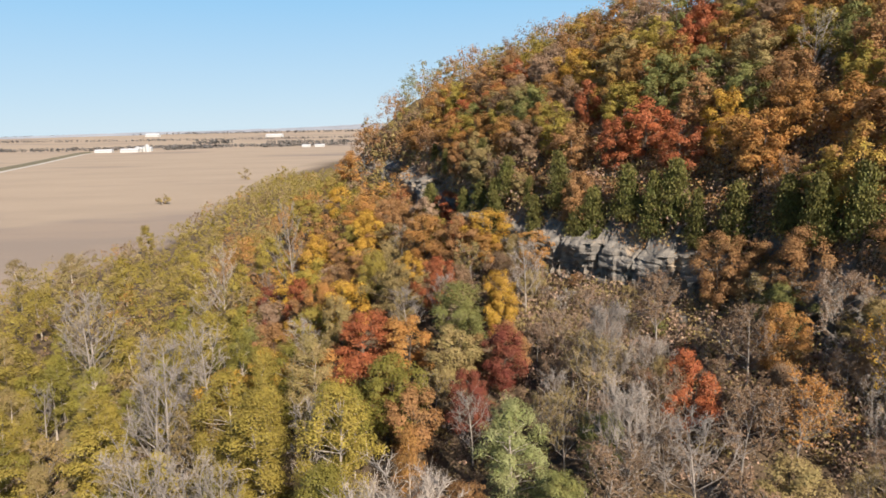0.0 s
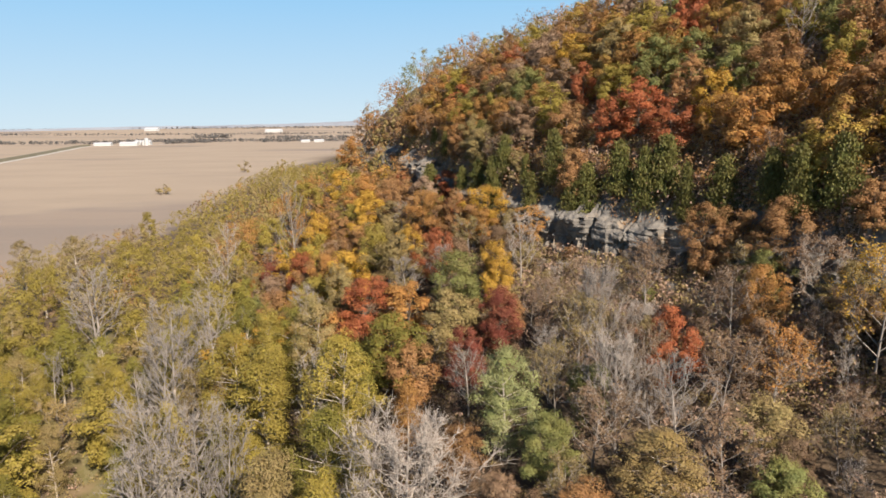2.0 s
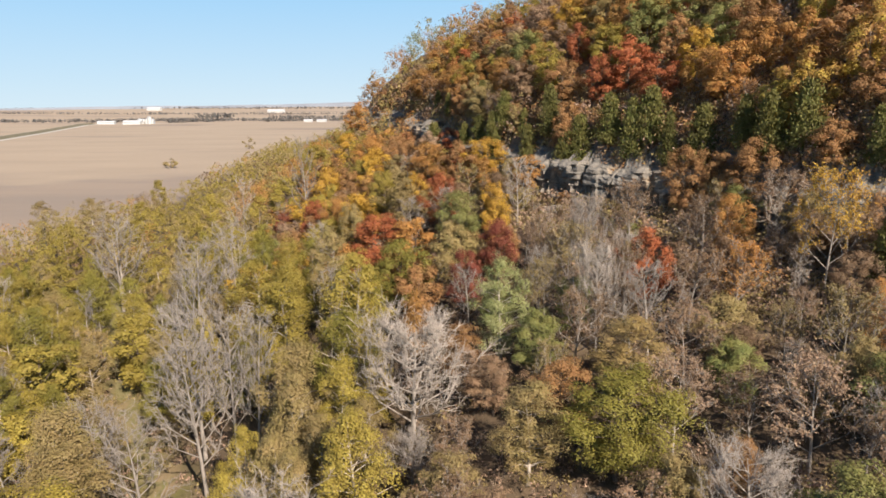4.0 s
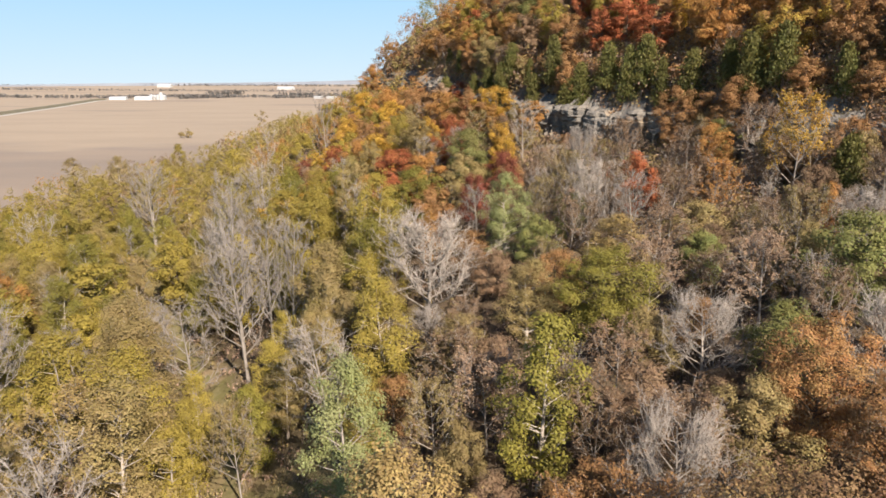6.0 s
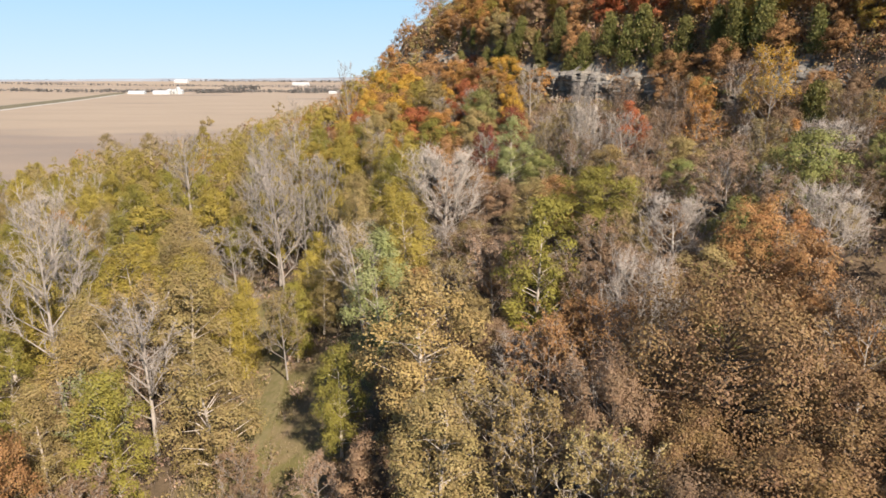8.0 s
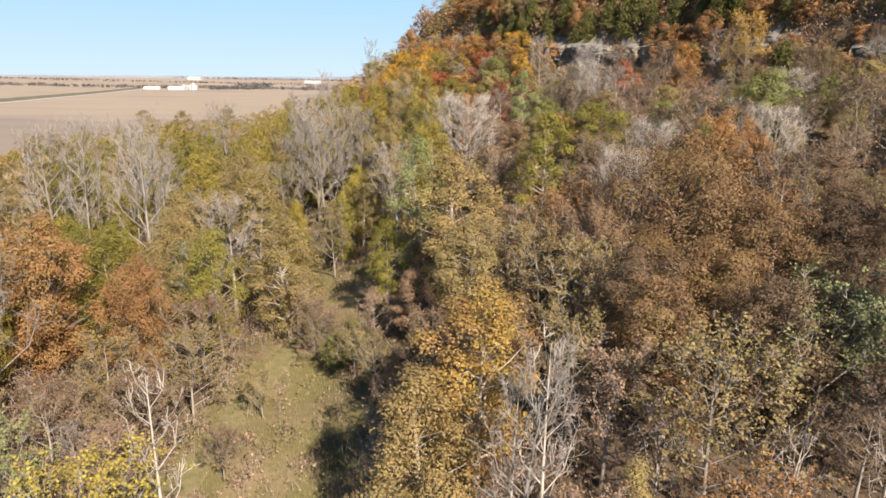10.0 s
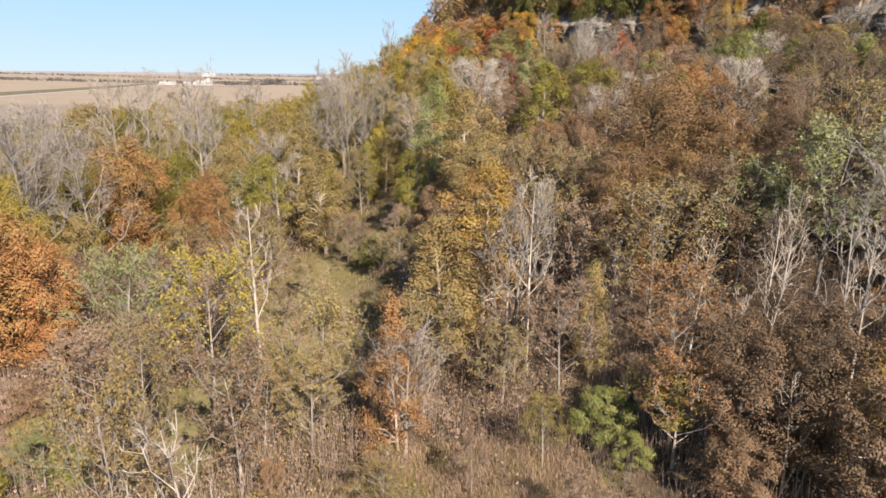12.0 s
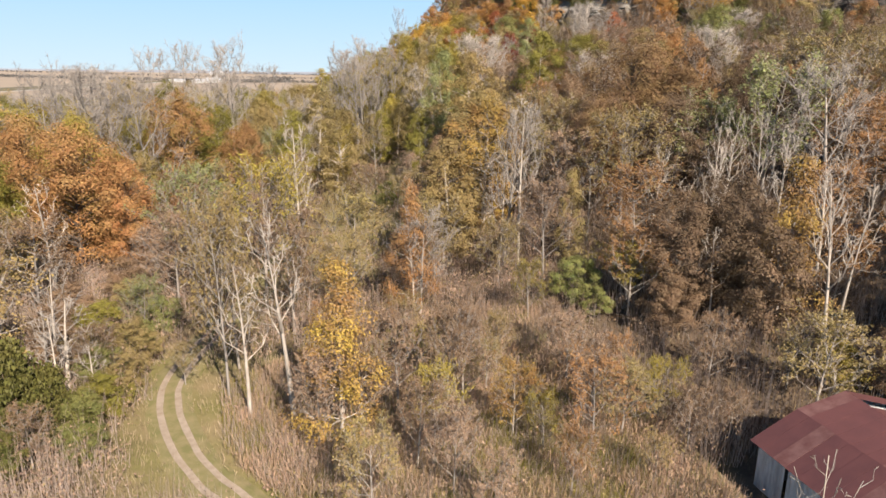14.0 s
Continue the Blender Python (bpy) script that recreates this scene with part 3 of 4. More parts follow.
def plant(kind, tone, x, y, high, wide, where, bark=None, variant=None, turn=None):
    rng = random.Random(int(x * 131 + y * 17))
    build = kind + "_far" if kind in ("sparse", "bare", "sycamore") and y > 285 else kind
    i = rng.randrange(len(SHAPES[build])) if variant is None else variant
    (wood, arms, crown), H, R = SHAPES[build][i]
    bark = bark or ("pale" if kind in ("sycamore", "young", "pole", "poplar", "sapling") else "grey" if kind in ("sparse", "spread", "bare") else "brown")
    z = float(terrain(x, y)) - 0.1
    turn = rng.uniform(0, 360) if turn is None else turn
    m = pose(x, y, z, rng.uniform(-3, 3), rng.uniform(-3, 3), turn) @ Matrix.Diagonal((wide / R, wide / R, high / H, 1))
    PLANTED.append((x, y, wide))
    key = (build, tone, i, bark, where)
    if key in FIRST:
        return copy_thing(FIRST[key], m @ Matrix.Diagonal((*FIRST[key].scale, 1)).inverted())
    root = new(kind_name(kind, tone), None)
    root.empty_display_size = 1
    for name, me, mat in (("trunk", wood, BARK[bark]), (arms.name.split(".")[0], arms, BARK[bark]), ("crown", crown, LEAF.get(tone))):
        if me is None:
            continue
        if not me.materials:
            me.materials.append(mat)
        ob = new(name, me)
        ob.parent = root
        ob.material_slots[0].link = "OBJECT"
        ob.material_slots[0].material = mat
    root.matrix_basis = m
    tagged(root, f"{TONES[tone]} {FORMS[kind]} {where}", "tree", group=f"{TONES[tone]} trees {where}")
    FIRST[key] = root
    return root


build_ground()
build_rocks(build_cliff())


def grove(kind, where, rows):
    for tone, x, y, high, wide in rows:
        plant(kind, tone, x, y, high, wide, where)


# on the hilltop: kind, then tone, place, height and half width
grove("hill", "on the hilltop", [
    ("scarlet", 26, 314.4, 13.9, 4.3),
    ("scarlet", 50.9, 314.9, 14.5, 3.6),
    ("green", 43.1, 304, 16.5, 6.1),
    ("scarlet", 36.5, 295, 14.9, 6.9),
    ("orange", 67.7, 266.9, 14.2, 6.5),
    ("gold", 25.4, 339.2, 14.9, 5.3),
    ("orange", 19.7, 367.3, 13.9, 6.4),
    ("yellow_green", 33.5, 305.4, 13.6, 6.3),
    ("green", 56.6, 288.8, 13.9, 5.3),
    ("scarlet", 12, 380.5, 13.3, 6.1),
    ("russet", 48.4, 295.1, 13.3, 5),
    ("scarlet", 29.8, 296.7, 13.6, 4.9),
    ("orange", -11.1, 364.5, 14.8, 6.8),
    ("orange", -1.7, 347.8, 14.5, 5.4),
    ("russet", 20.2, 303.8, 13.5, 5.8),
    ("orange", -24.6, 386.9, 14.6, 6.5),
    ("yellow_green", 73.7, 297, 14.4, 6.6),
    ("green", 78.6, 287.7, 14.3, 6),
    ("olive", 62, 298.5, 14.9, 6.8),
    ("orange", 36.8, 340.6, 14, 5.4),
    ("russet", 19.9, 291.3, 13.6, 4.7),
])

# on the cliff edge: kind, then tone, place, height and half width
grove("cedar", "on the cliff edge", [
    ("cedar", 16.5, 295.9, 14.5, 3.5),
    ("cedar", 23, 286.9, 13.6, 4),
    ("cedar", 29.7, 283, 13.2, 4),
    ("cedar", 34.4, 277.7, 15, 3.5),
    ("cedar", 38.5, 276, 14.3, 4.3),
    ("cedar", 41.2, 271.4, 13.2, 2.5),
    ("cedar", 46.9, 266, 14.9, 4.2),
    ("cedar", 56.4, 253.4, 13.5, 3.7),
    ("cedar", 61.4, 248.8, 14, 4.2),
    ("cedar", 10.5, 296.7, 13.8, 3.1),
    ("cedar", 19.5, 288.2, 14.5, 3.3),
    ("cedar", -2.3, 314.3, 14.1, 3.5),
    ("cedar", 1.9, 304.6, 13.3, 2.9),
    ("cedar", -7, 319, 14.6, 2.8),
    ("cedar", -17.7, 338.4, 14.6, 3.9),
])

# on the rocky slope: kind, then tone, place, height and half width
grove("maple", "on the rocky slope", [
    ("gold", -0.4, 300, 13.6, 6.3),
    ("orange", -16.9, 302, 15.7, 6.5),
    ("orange", -40.9, 350.1, 15.5, 7.1),
    ("orange", -58.6, 428.3, 15.9, 7.3),
    ("gold", -58.3, 398.8, 15.4, 7.1),
    ("russet", -30.1, 338.5, 15.3, 5.3),
    ("scarlet", -12.2, 279.1, 14.3, 4.7),
    ("gold", 1.5, 269.8, 14.6, 4.7),
    ("olive", -21.6, 278.1, 14.9, 6.9),
    ("yellow_green", -27.8, 286.9, 14.9, 4.7),
    ("green", -7.1, 265, 15.5, 6.4),
    ("crimson", 1.0, 250, 14, 4.4),
    ("crimson", -5.5, 238, 13, 4.2),
    ("scarlet", -26.6, 261, 15.9, 7.3),
    ("scarlet", -51.3, 303.7, 16, 4.6),
    ("orange", -40.5, 287.7, 14.4, 4.8),
    ("crimson", -64.3, 322.8, 14.6, 5.2),
    ("olive", -32.9, 270.2, 14.9, 4.2),
    ("scarlet", 27.3, 231, 14.5, 4.9),
    ("russet", 42.2, 260.6, 15.9, 5.2),
])
grove("maple", "on the rocky slope", [
    ("russet", 48.2, 257.8, 14, 4.6),
    ("russet", 53.7, 251.7, 14.5, 6.4),
    ("orange", 43.8, 237.2, 14.1, 4.2),
    ("green", 6.1, 212, 11, 4.6),
    ("russet", 35.1, 155.2, 14, 4.2),
    ("green", 47.2, 184.3, 15.8, 6.9),
])
grove("sparse", "on the rocky slope", [
    ("olive", -11.5, 246, 9, 3.6),
    ("dusty", 55.1, 241.1, 13.3, 4.8),
    ("orange", 38.9, 220.5, 13, 4.7),
    ("olive", 8.6, 225.7, 12.9, 3.4),
    ("brown", 29.9, 256.9, 13.3, 4.8),
    ("brown", 39, 237.4, 13.3, 4.4),
    ("olive", 14.2, 240.1, 13.9, 5),
    ("brown", 31.4, 219.7, 12.6, 4.5),
    ("dusty", 35.2, 185.8, 13.8, 5),
    ("gold", 54.5, 223.5, 20.5, 5.4),
    ("russet", 11, 147.4, 12.5, 4.5),
    ("russet", 3.9, 146, 12.2, 4.4),
])
grove("sycamore", "on the rocky slope", [
    ("pale", 0.6, 220, 18.9, 5),
    ("olive", 3.3, 191.4, 14.5, 4.8),
    ("tan", 18.8, 203, 13, 5.8),
    ("pale", -18, 160.5, 26, 5.2),
    ("tan", -10.2, 145, 25, 7.6),
    ("olive", -7.5, 132, 18.5, 5.6),
])
grove("spread", "on the rocky slope", [
    ("none", 18, 241.5, 16.9, 4.3),
    ("none", 16.2, 218, 16.9, 4.7),
    ("none", -13, 207, 18.5, 10.5),
    ("none", 15, 152, 15.5, 5.5),
])
grove("bare", "on the rocky slope", [
    ("none", 6.7, 274.2, 17, 4.2),
    ("none", 23.3, 213, 15.8, 4.6),
])
grove("oak", "on the rocky slope", [
    ("olive_green", 14.1, 190, 15.4, 7.1),
    ("copper", 32.1, 163, 16.5, 5.4),
    ("bronze", 27, 128, 17, 6.5),
    ("bronze", 14.5, 128, 14, 4.4),
    ("brown", 9.1, 131.5, 17, 4.1),
])
grove("grand", "on the rocky slope", [
    ("bronze", 20.5, 138, 20.5, 11.5),
])
grove("poplar", "on the rocky slope", [
    ("olive_green", 3.2, 164, 22.6, 5.3),
])
grove("young", "on the rocky slope", [
    ("orange", 53, 206.3, 10.9, 2.6),
])
grove("cedar", "on the rocky slope", [
    ("cedar", 61.7, 219, 12.7, 3.8),
])

# in the valley wood: kind, then tone, place, height and half width
grove("young", "in the valley wood", [
    ("orange", -14.7, 229.8, 13, 3.6),
])
grove("maple", "in the valley wood", [
    ("olive_green", -19.1, 242.4, 16.8, 6.3),
    ("green", -58.4, 285.6, 16.8, 6),
    ("yellow_green", -80.7, 377.3, 18.1, 7.7),
    ("gold", -52.1, 331.3, 18.5, 7),
    ("yellow_green", -72.7, 400, 17.5, 8),
    ("olive", -211.6, 780.3, 17.4, 8),
    ("orange", -119.5, 240.1, 19.2, 7.5),
])
grove("sycamore", "in the valley wood", [
    ("yellow_green", -25.5, 228.7, 25.1, 6.6),
    ("yellow_green", -40.9, 237.8, 24.4, 7.3),
    ("yellow_green", -71.3, 295.3, 25.5, 7.6),
    ("yellow_green", -43, 247.7, 25.6, 4.3),
    ("yellow_green", -87.8, 305.5, 22.7, 6.8),
    ("yellow_green", -104.6, 315.1, 23.1, 6.9),
    ("yellow_green", -179.4, 382.8, 22.5, 6.8),
    ("yellow_green", -169.8, 431.3, 24, 7.2),
    ("olive", -201.8, 441, 25.5, 7.6),
    ("yellow_green", -118.4, 392.3, 25, 7.5),
    ("yellow_green", -78, 333.3, 25.1, 6.5),
    ("olive_green", -108.5, 259.3, 24.9, 7.5),
    ("yellow_green", -71.5, 190.9, 25.1, 7),
    ("yellow_green", -59.7, 188.1, 23.3, 7),
    ("yellow_green", -175.1, 331.1, 22.9, 6.9),
    ("olive", -216.1, 423.7, 25.5, 7.6),
    ("yellow_green", -51, 251.8, 23.3, 7),
    ("olive", -30.4, 210, 22.6, 5.8),
    ("olive", -64.4, 200.8, 23.5, 7),
    ("olive", -39, 151.5, 22.5, 6.6),
])
grove("bare", "in the valley wood", [
    ("none", -72.4, 267.7, 30.3, 8.6),
    ("none", -125.2, 327, 32, 9.6),
    ("none", -31, 231.6, 22, 3.8),
    ("none", -82.1, 328.8, 33, 6.3),
    ("none", -60.2, 331.1, 33, 5.3),
    ("none", -54.9, 226.5, 30.5, 7.3),
    ("none", -50, 215, 29, 6.4),
    ("none", -46.7, 222, 28.5, 5.6),
    ("none", -41.5, 219, 26, 4.6),
    ("none", -129.2, 334.8, 32, 9.6),
    ("none", -91.6, 196.9, 31.9, 7.6),
])
grove("poplar", "in the valley wood", [
    ("yellow_green", -220.3, 554.3, 20.9, 6.3),
])
grove("sparse", "in the valley wood", [
    ("pale", -53.1, 149.7, 15.9, 4.4),
    ("olive", -38, 178.2, 14.9, 4.2),
])

# beside the farm track: kind, then tone, place, height and half width
grove("bare", "beside the farm track", [
    ("none", -111.5, 174.2, 20.7, 6.2),
    ("none", -84.8, 325, 21.9, 6.6),
    ("none", -10.6, 80.4, 13.5, 3.6),
    ("none", 38.5, 94, 20.5, 6.2),
    ("none", -60.9, 82.3, 9.8, 2.9),
    ("none", -1.4, 94, 20.6, 4.1),
])
grove("pole", "beside the farm track", [
    ("none", -28.7, 91.3, 22.1, 3),
    ("none", -21, 55, 13, 2.2),
    ("none", -17.4, 55.6, 17.5, 2.6),
    ("none", 25.4, 79.6, 20.5, 2.2),
    ("none", 28.8, 67.7, 18.1, 2.3),
    ("none", 31.5, 71.5, 15.5, 2.0),
    ("none", 22, 86, 16, 1.9),
    ("none", 17.2, 92, 14.5, 1.8),
    ("none", 29.6, 85, 17, 2.1),
    ("none", 33.5, 82, 15, 2.2),
    ("none", 24.3, 93, 16.5, 1.9),
    ("none", 18.8, 84, 12.5, 1.7),
    ("none", 9.8, 97, 13, 1.8),
    ("none", 20.5, 74.5, 10.5, 1.5),
    ("none", 27, 96, 17, 2),
    ("none", -38.3, 56.5, 9.5, 2.8),
    ("none", -34.6, 55, 5.7, 1.7),
    ("none", -38.7, 54.8, 8.1, 1.9),
    ("none", 0.6, 93.2, 21.5, 2.6),
    ("none", -1.6, 96.5, 17, 2.2),
    ("none", -57.8, 81, 15, 3),
    ("none", -42.5, 60.5, 11, 2.2),
    ("none", -36.4, 53, 9, 1.8),
])
grove("sycamore", "beside the farm track", [
    ("olive", -63.4, 163.6, 23.5, 5.5),
    ("olive", -51.5, 171, 26.5, 7),
    ("amber", -5, 106.5, 21.5, 6.6),
    ("tan", -9.2, 99, 19.1, 5.7),
])
# umber crowns carry the wood's shade in their leaf colour
grove("oak", "beside the farm track", [
    ("umber", 12.4, 119, 16, 6),
    ("bronze", 20.9, 121, 15, 6.6),
    ("bronze", 12.4, 112, 17, 5.2),
    ("umber", 23, 109, 17, 5.2),
    ("copper", -59.8, 89, 21.5, 7.6),
    ("copper", -67, 131, 25, 7.4),
    ("russet", -54.5, 131, 19.5, 4.6),
    ("copper", -53.8, 92, 17.5, 4.4),
    ("copper", -71.5, 95, 22, 5.6),
    ("umber", 17.5, 77.3, 13.8, 4.7),
    ("umber", 22.1, 77, 15.3, 4.7),
])
grove("sparse", "beside the farm track", [
    ("pale", 34.5, 105, 19, 6.5),
    ("yellow_green", -31.8, 85.8, 16.8, 5.3),
    ("pale", -44, 90.4, 15, 4.6),
    ("olive", -31.6, 72.8, 14.9, 2.9),
    ("autumn", 0.8, 54.7, 6.3, 2.3),
    ("russet", 6.9, 54, 7.4, 2.7),
    ("dusty", -3.6, 60.3, 8.2, 2.9),
    ("dusty", 5.5, 64.7, 6.6, 2.4),
    ("yellow_green", 3.2, 53.7, 4.6, 1.6),
    ("brown", -6, 49.9, 6.7, 2),
    ("olive", -1.7, 62.2, 4.9, 1.5),
    ("tan", -24.2, 58, 16.5, 3.2),
    ("dusty", -25.9, 64, 8.8, 3.2),
    ("dusty", -8.8, 57.1, 9.1, 3),
    ("dusty", -13.9, 51.3, 7.3, 2.2),
    ("yellow_green", 12.8, 79.6, 7.5, 3.6),
    ("pale", 26.3, 108.1, 15.1, 5.4),
    ("pale", -39.4, 70.4, 6.2, 2.2),
    ("brown", 14.4, 55.4, 5.3, 1.9),
    ("brown", -11.5, 55.2, 7.7, 2.1),
    ("brown", -4.8, 57.7, 9.1, 2.3),
    ("brown", 18, 57, 4.3, 1.5),
    ("olive", 24.9, 64.7, 4.6, 1.7),
])
grove("sparse", "beside the farm track", [
    ("brown", 18.1, 64.5, 6.8, 2.4),
    ("brown", -36.3, 58, 5.9, 2.1),
    ("brown", -33.5, 45.8, 4.8, 1.7),
    ("russet", 12.8, 77.6, 9.9, 3.6),
    ("olive", -29.2, 59.8, 4, 1.4),
])
grove("sparse", "in the overgrown field", [
    ("yellow_green", -5, 52, 6.9, 2.1),
    ("olive", 2, 58.5, 3.8, 1.3),
    ("dusty", 7.5, 60, 6.4, 1.9),
    ("russet", 10, 62.5, 5.9, 1.5),
    ("tan", -1, 67, 5.7, 1.8),
    ("dusty", 4, 70, 5.6, 1.4),
    ("yellow_green", -8, 65, 5.1, 1.6),
    ("olive", 9.5, 56.5, 6.1, 2.2),
    ("dusty", -3, 46.5, 6.8, 1.7),
    ("russet", 5, 48, 5.1, 1.5),
    ("tan", 11, 50.5, 3.7, 1.2),
    ("dusty", 0, 44, 5.2, 1.5),
    ("yellow_green", 13, 60, 4.9, 2.1),
    ("olive", -14, 61, 5.4, 1.8),
    ("dusty", -16, 67, 4.4, 1.2),
    ("russet", -20, 71, 4.7, 1.3),
    ("tan", -11, 72, 5.3, 2.2),
    ("dusty", -4, 75, 5.9, 1.4),
    ("yellow_green", 2, 78, 6.6, 2.0),
    ("olive", -8, 44, 6.1, 2.1),
])
grove("sparse", "beside the clearing", [
    ("brown", -29, 139, 8, 3),
    ("olive", -23.5, 133, 7, 2.8),
    ("brown", -32.5, 144, 9, 3.3),
    ("olive", -19, 127, 8, 3),
    ("brown", -41.5, 112, 11, 4.2),
    ("olive", -42, 122, 12, 4.5),
    ("dusty", -40.5, 102, 10, 3.8),
    ("brown", -33, 110.5, 6, 2.2),
    ("olive", -33.6, 124, 7, 2.4),
    ("dusty", -32.2, 98, 6, 2.2),
])
grove("young", "beside the farm track", [
    ("olive", 7.1, 91.6, 13.2, 2.9),
    ("russet", 13.7, 107.5, 12.5, 2.8),
    ("russet", -11.2, 80, 17.3, 3.4),
    ("amber", -12.4, 52.6, 15.4, 4.1),
    ("amber", 27.3, 75.6, 17.5, 4.3),
])
grove("maple", "beside the farm track", [
    ("green", -25.8, 135.6, 6.5, 3),
    ("green", 7.4, 80.5, 6, 2.8),
    ("green", -31.8, 49, 4.6, 2),
    ("green", 9.4, 77.5, 3.6, 1.9),
    ("yellow_green", 29.1, 64.6, 4.6, 2.1),
    ("olive", -35.2, 62, 5.6, 2.6),
    ("umber", 24.8, 70.9, 11.6, 3.9),
    ("brown", 16.6, 72.8, 6.9, 3.2),
    ("olive", -33.5, 57.8, 4, 1.8),
    ("cedar", -34, 43.9, 4, 1.8),
    ("olive_green", -32.6, 53, 4.2, 2.1),
    ("green", -35.5, 57.4, 4.6, 2.3),
    ("olive", -38.6, 61, 5, 2.5),
    ("green", -36.6, 65.5, 4, 2),
    ("brown", -40.6, 56.5, 5.2, 2.6),
    ("olive_green", -41.5, 66, 5.5, 2.7),
    ("green", -38.2, 72, 4.4, 2.2),
    ("brown", -44, 61.5, 6, 2.8),
    ("olive", -43.5, 74, 5.5, 2.6),
    ("brown", -47, 69, 6.2, 3),
    ("green", -30.2, 47, 3.2, 1.6),
    ("olive_green", -37.8, 51.8, 4.8, 2.3),
    ("brown", -46.5, 79, 6.5, 3),
])
grove("cedar", "beside the farm track", [
    ("cedar", -36, 47.8, 8.9, 2.7),
    ("cedar", -33.7, 49.1, 6.7, 2),
    ("cedar", -31.8, 49, 4.6, 1.4),
])

# standing over the valley wood: kind, then tone, place, height and half width
grove("bare", "standing over the valley wood", [
    ("none", -95, 172, 33.5, 6.5),
    ("none", -86, 170, 34.5, 5.5),
    ("none", -72, 168, 35, 7.2),
    ("none", -74, 116, 28, 7.5),
    ("none", -66.5, 119, 26.5, 6),
    ("none", -82, 124, 28, 7),
    ("none", -87.3, 140, 28, 6.8),
    ("none", -104, 160, 29, 7),
    ("none", -97, 134, 27, 6.5),
    ("none", -81, 187, 29, 6.5),
    ("none", -69, 256, 29, 6.6),
    ("none", -62.4, 268, 28, 6.8),
])
grove("poplar", "standing over the valley wood", [
    ("yellow_green", -57, 236, 25, 4.3),
])
grove("sycamore", "standing over the valley wood", [
    ("olive", -68.6, 205, 27, 7),
    ("olive", -90, 152, 27, 7),
    ("tan", -112, 182, 28, 7),
    ("olive", -122, 205, 28, 7.5),
    ("olive_green", -100, 190, 27, 7),
    ("tan", -58, 152, 22, 5.5),
])

# ---- the rest of the woods ----
MIX = {
    "hill": [("hill", "russet", 2), ("hill", "orange", 3.2), ("hill", "olive", 2), ("hill", "brown", 1), ("hill", "scarlet", 0.8), ("hill", "autumn", 2.2), ("hill", "yellow_green", 1.5),
             ("hill", "gold", 1.2), ("hill", "green", 0.8), ("hill", "dusty", 0.5), ("bare", "none", 0.4)],
    "edge": [("cedar", "cedar", 2.6), ("sparse", "brown", 2), ("sparse", "russet", 1), ("hill", "russet", 1.2), ("hill", "olive", 0.6)],
    "upper": [("hill", "orange", 2.2), ("hill", "gold", 1.2), ("hill", "scarlet", 0.6), ("hill", "dusty", 0.7), ("hill", "yellow_green", 2), ("hill", "russet", 1.6), ("hill", "olive", 1.2), ("bare", "none", 0.7)],
    "rocky": [("sparse", "brown", 2.0), ("sparse", "olive", 1.5), ("maple", "russet", 1.0), ("bare", "none", 1.6), ("spread", "none", 1.0), ("sparse", "dusty", 1.0), ("maple", "olive", 1.6), ("maple", "brown", 1.6), ("maple", "green", 0.4)],
    "wood": [("sycamore", "yellow_green", 3), ("sycamore", "olive_green", 2), ("sycamore", "olive", 1.6), ("hill", "yellow_green", 2), ("bare", "none", 0.8), ("sparse", "tan", 0.9), ("hill", "gold", 0.3)],
    "flat": [("sparse", "olive", 2), ("sparse", "tan", 2), ("bare", "none", 0.9), ("sparse", "brown", 2.6), ("sparse", "dusty", 1.2), ("maple", "brown", 0.6)],
}
HEIGHT = {"hill": (12, 17.5), "edge": (7, 13), "upper": (11, 16), "rocky": (7, 13), "wood": (15, 23), "flat": (7, 14)}
WHERE = {"hill": "on the hilltop", "edge": "on the cliff edge", "upper": "on the upper slope", "rocky": "on the rocky slope", "wood": "in the valley wood",
         "flat": "beside the farm track"}
SLIM = {"spread": 0.5, "hill": 0.42, "sparse": 0.36, "bare": 0.26, "cedar": 0.25, "sycamore": 0.24, "young": 0.2, "maple": 0.38, "oak": 0.36}


def zone_at(x, y, e):
    if e > 10:
        return "hill"
    if e > 3.5:
        return "edge"
    if e > 0:
        return ""
    if y < 140 and x > -60:
        return "flat"
    if x < -18 - 0.05 * (y - 200) and e < -62:
        return "wood"
    return "upper" if x < -8 and e > -62 else "rocky"


def in_barn(x, y, room):
    """Inside the barn's walls, or within that many metres of them."""
    u = (x - 18.0) * 0.9455 + (y - 51.2) * 0.3256
    w = -(x - 18.0) * 0.3256 + (y - 51.2) * 0.9455
    return (u > -room) & (u < 13.8 + room) & (w < room) & (w > -13 - room)


def in_sight_or_shading(x, y):
    a = math.degrees(math.atan2(x - 0.8, y - 0))
    b = math.degrees(math.atan2(x + 4, y - 125)) if y > 125 else 0
    # last case: unseen trees added right of the view to cast shade leftward
    return -44 < a and (a < 30 or -5 < b < 33 or (a < 50 and 46 < y < 150 and x < 75)) and y > 42


def far_heap():
    return {t: Heap() for t in ("orange", "russet", "yellow_green", "olive", "brown", "green")}


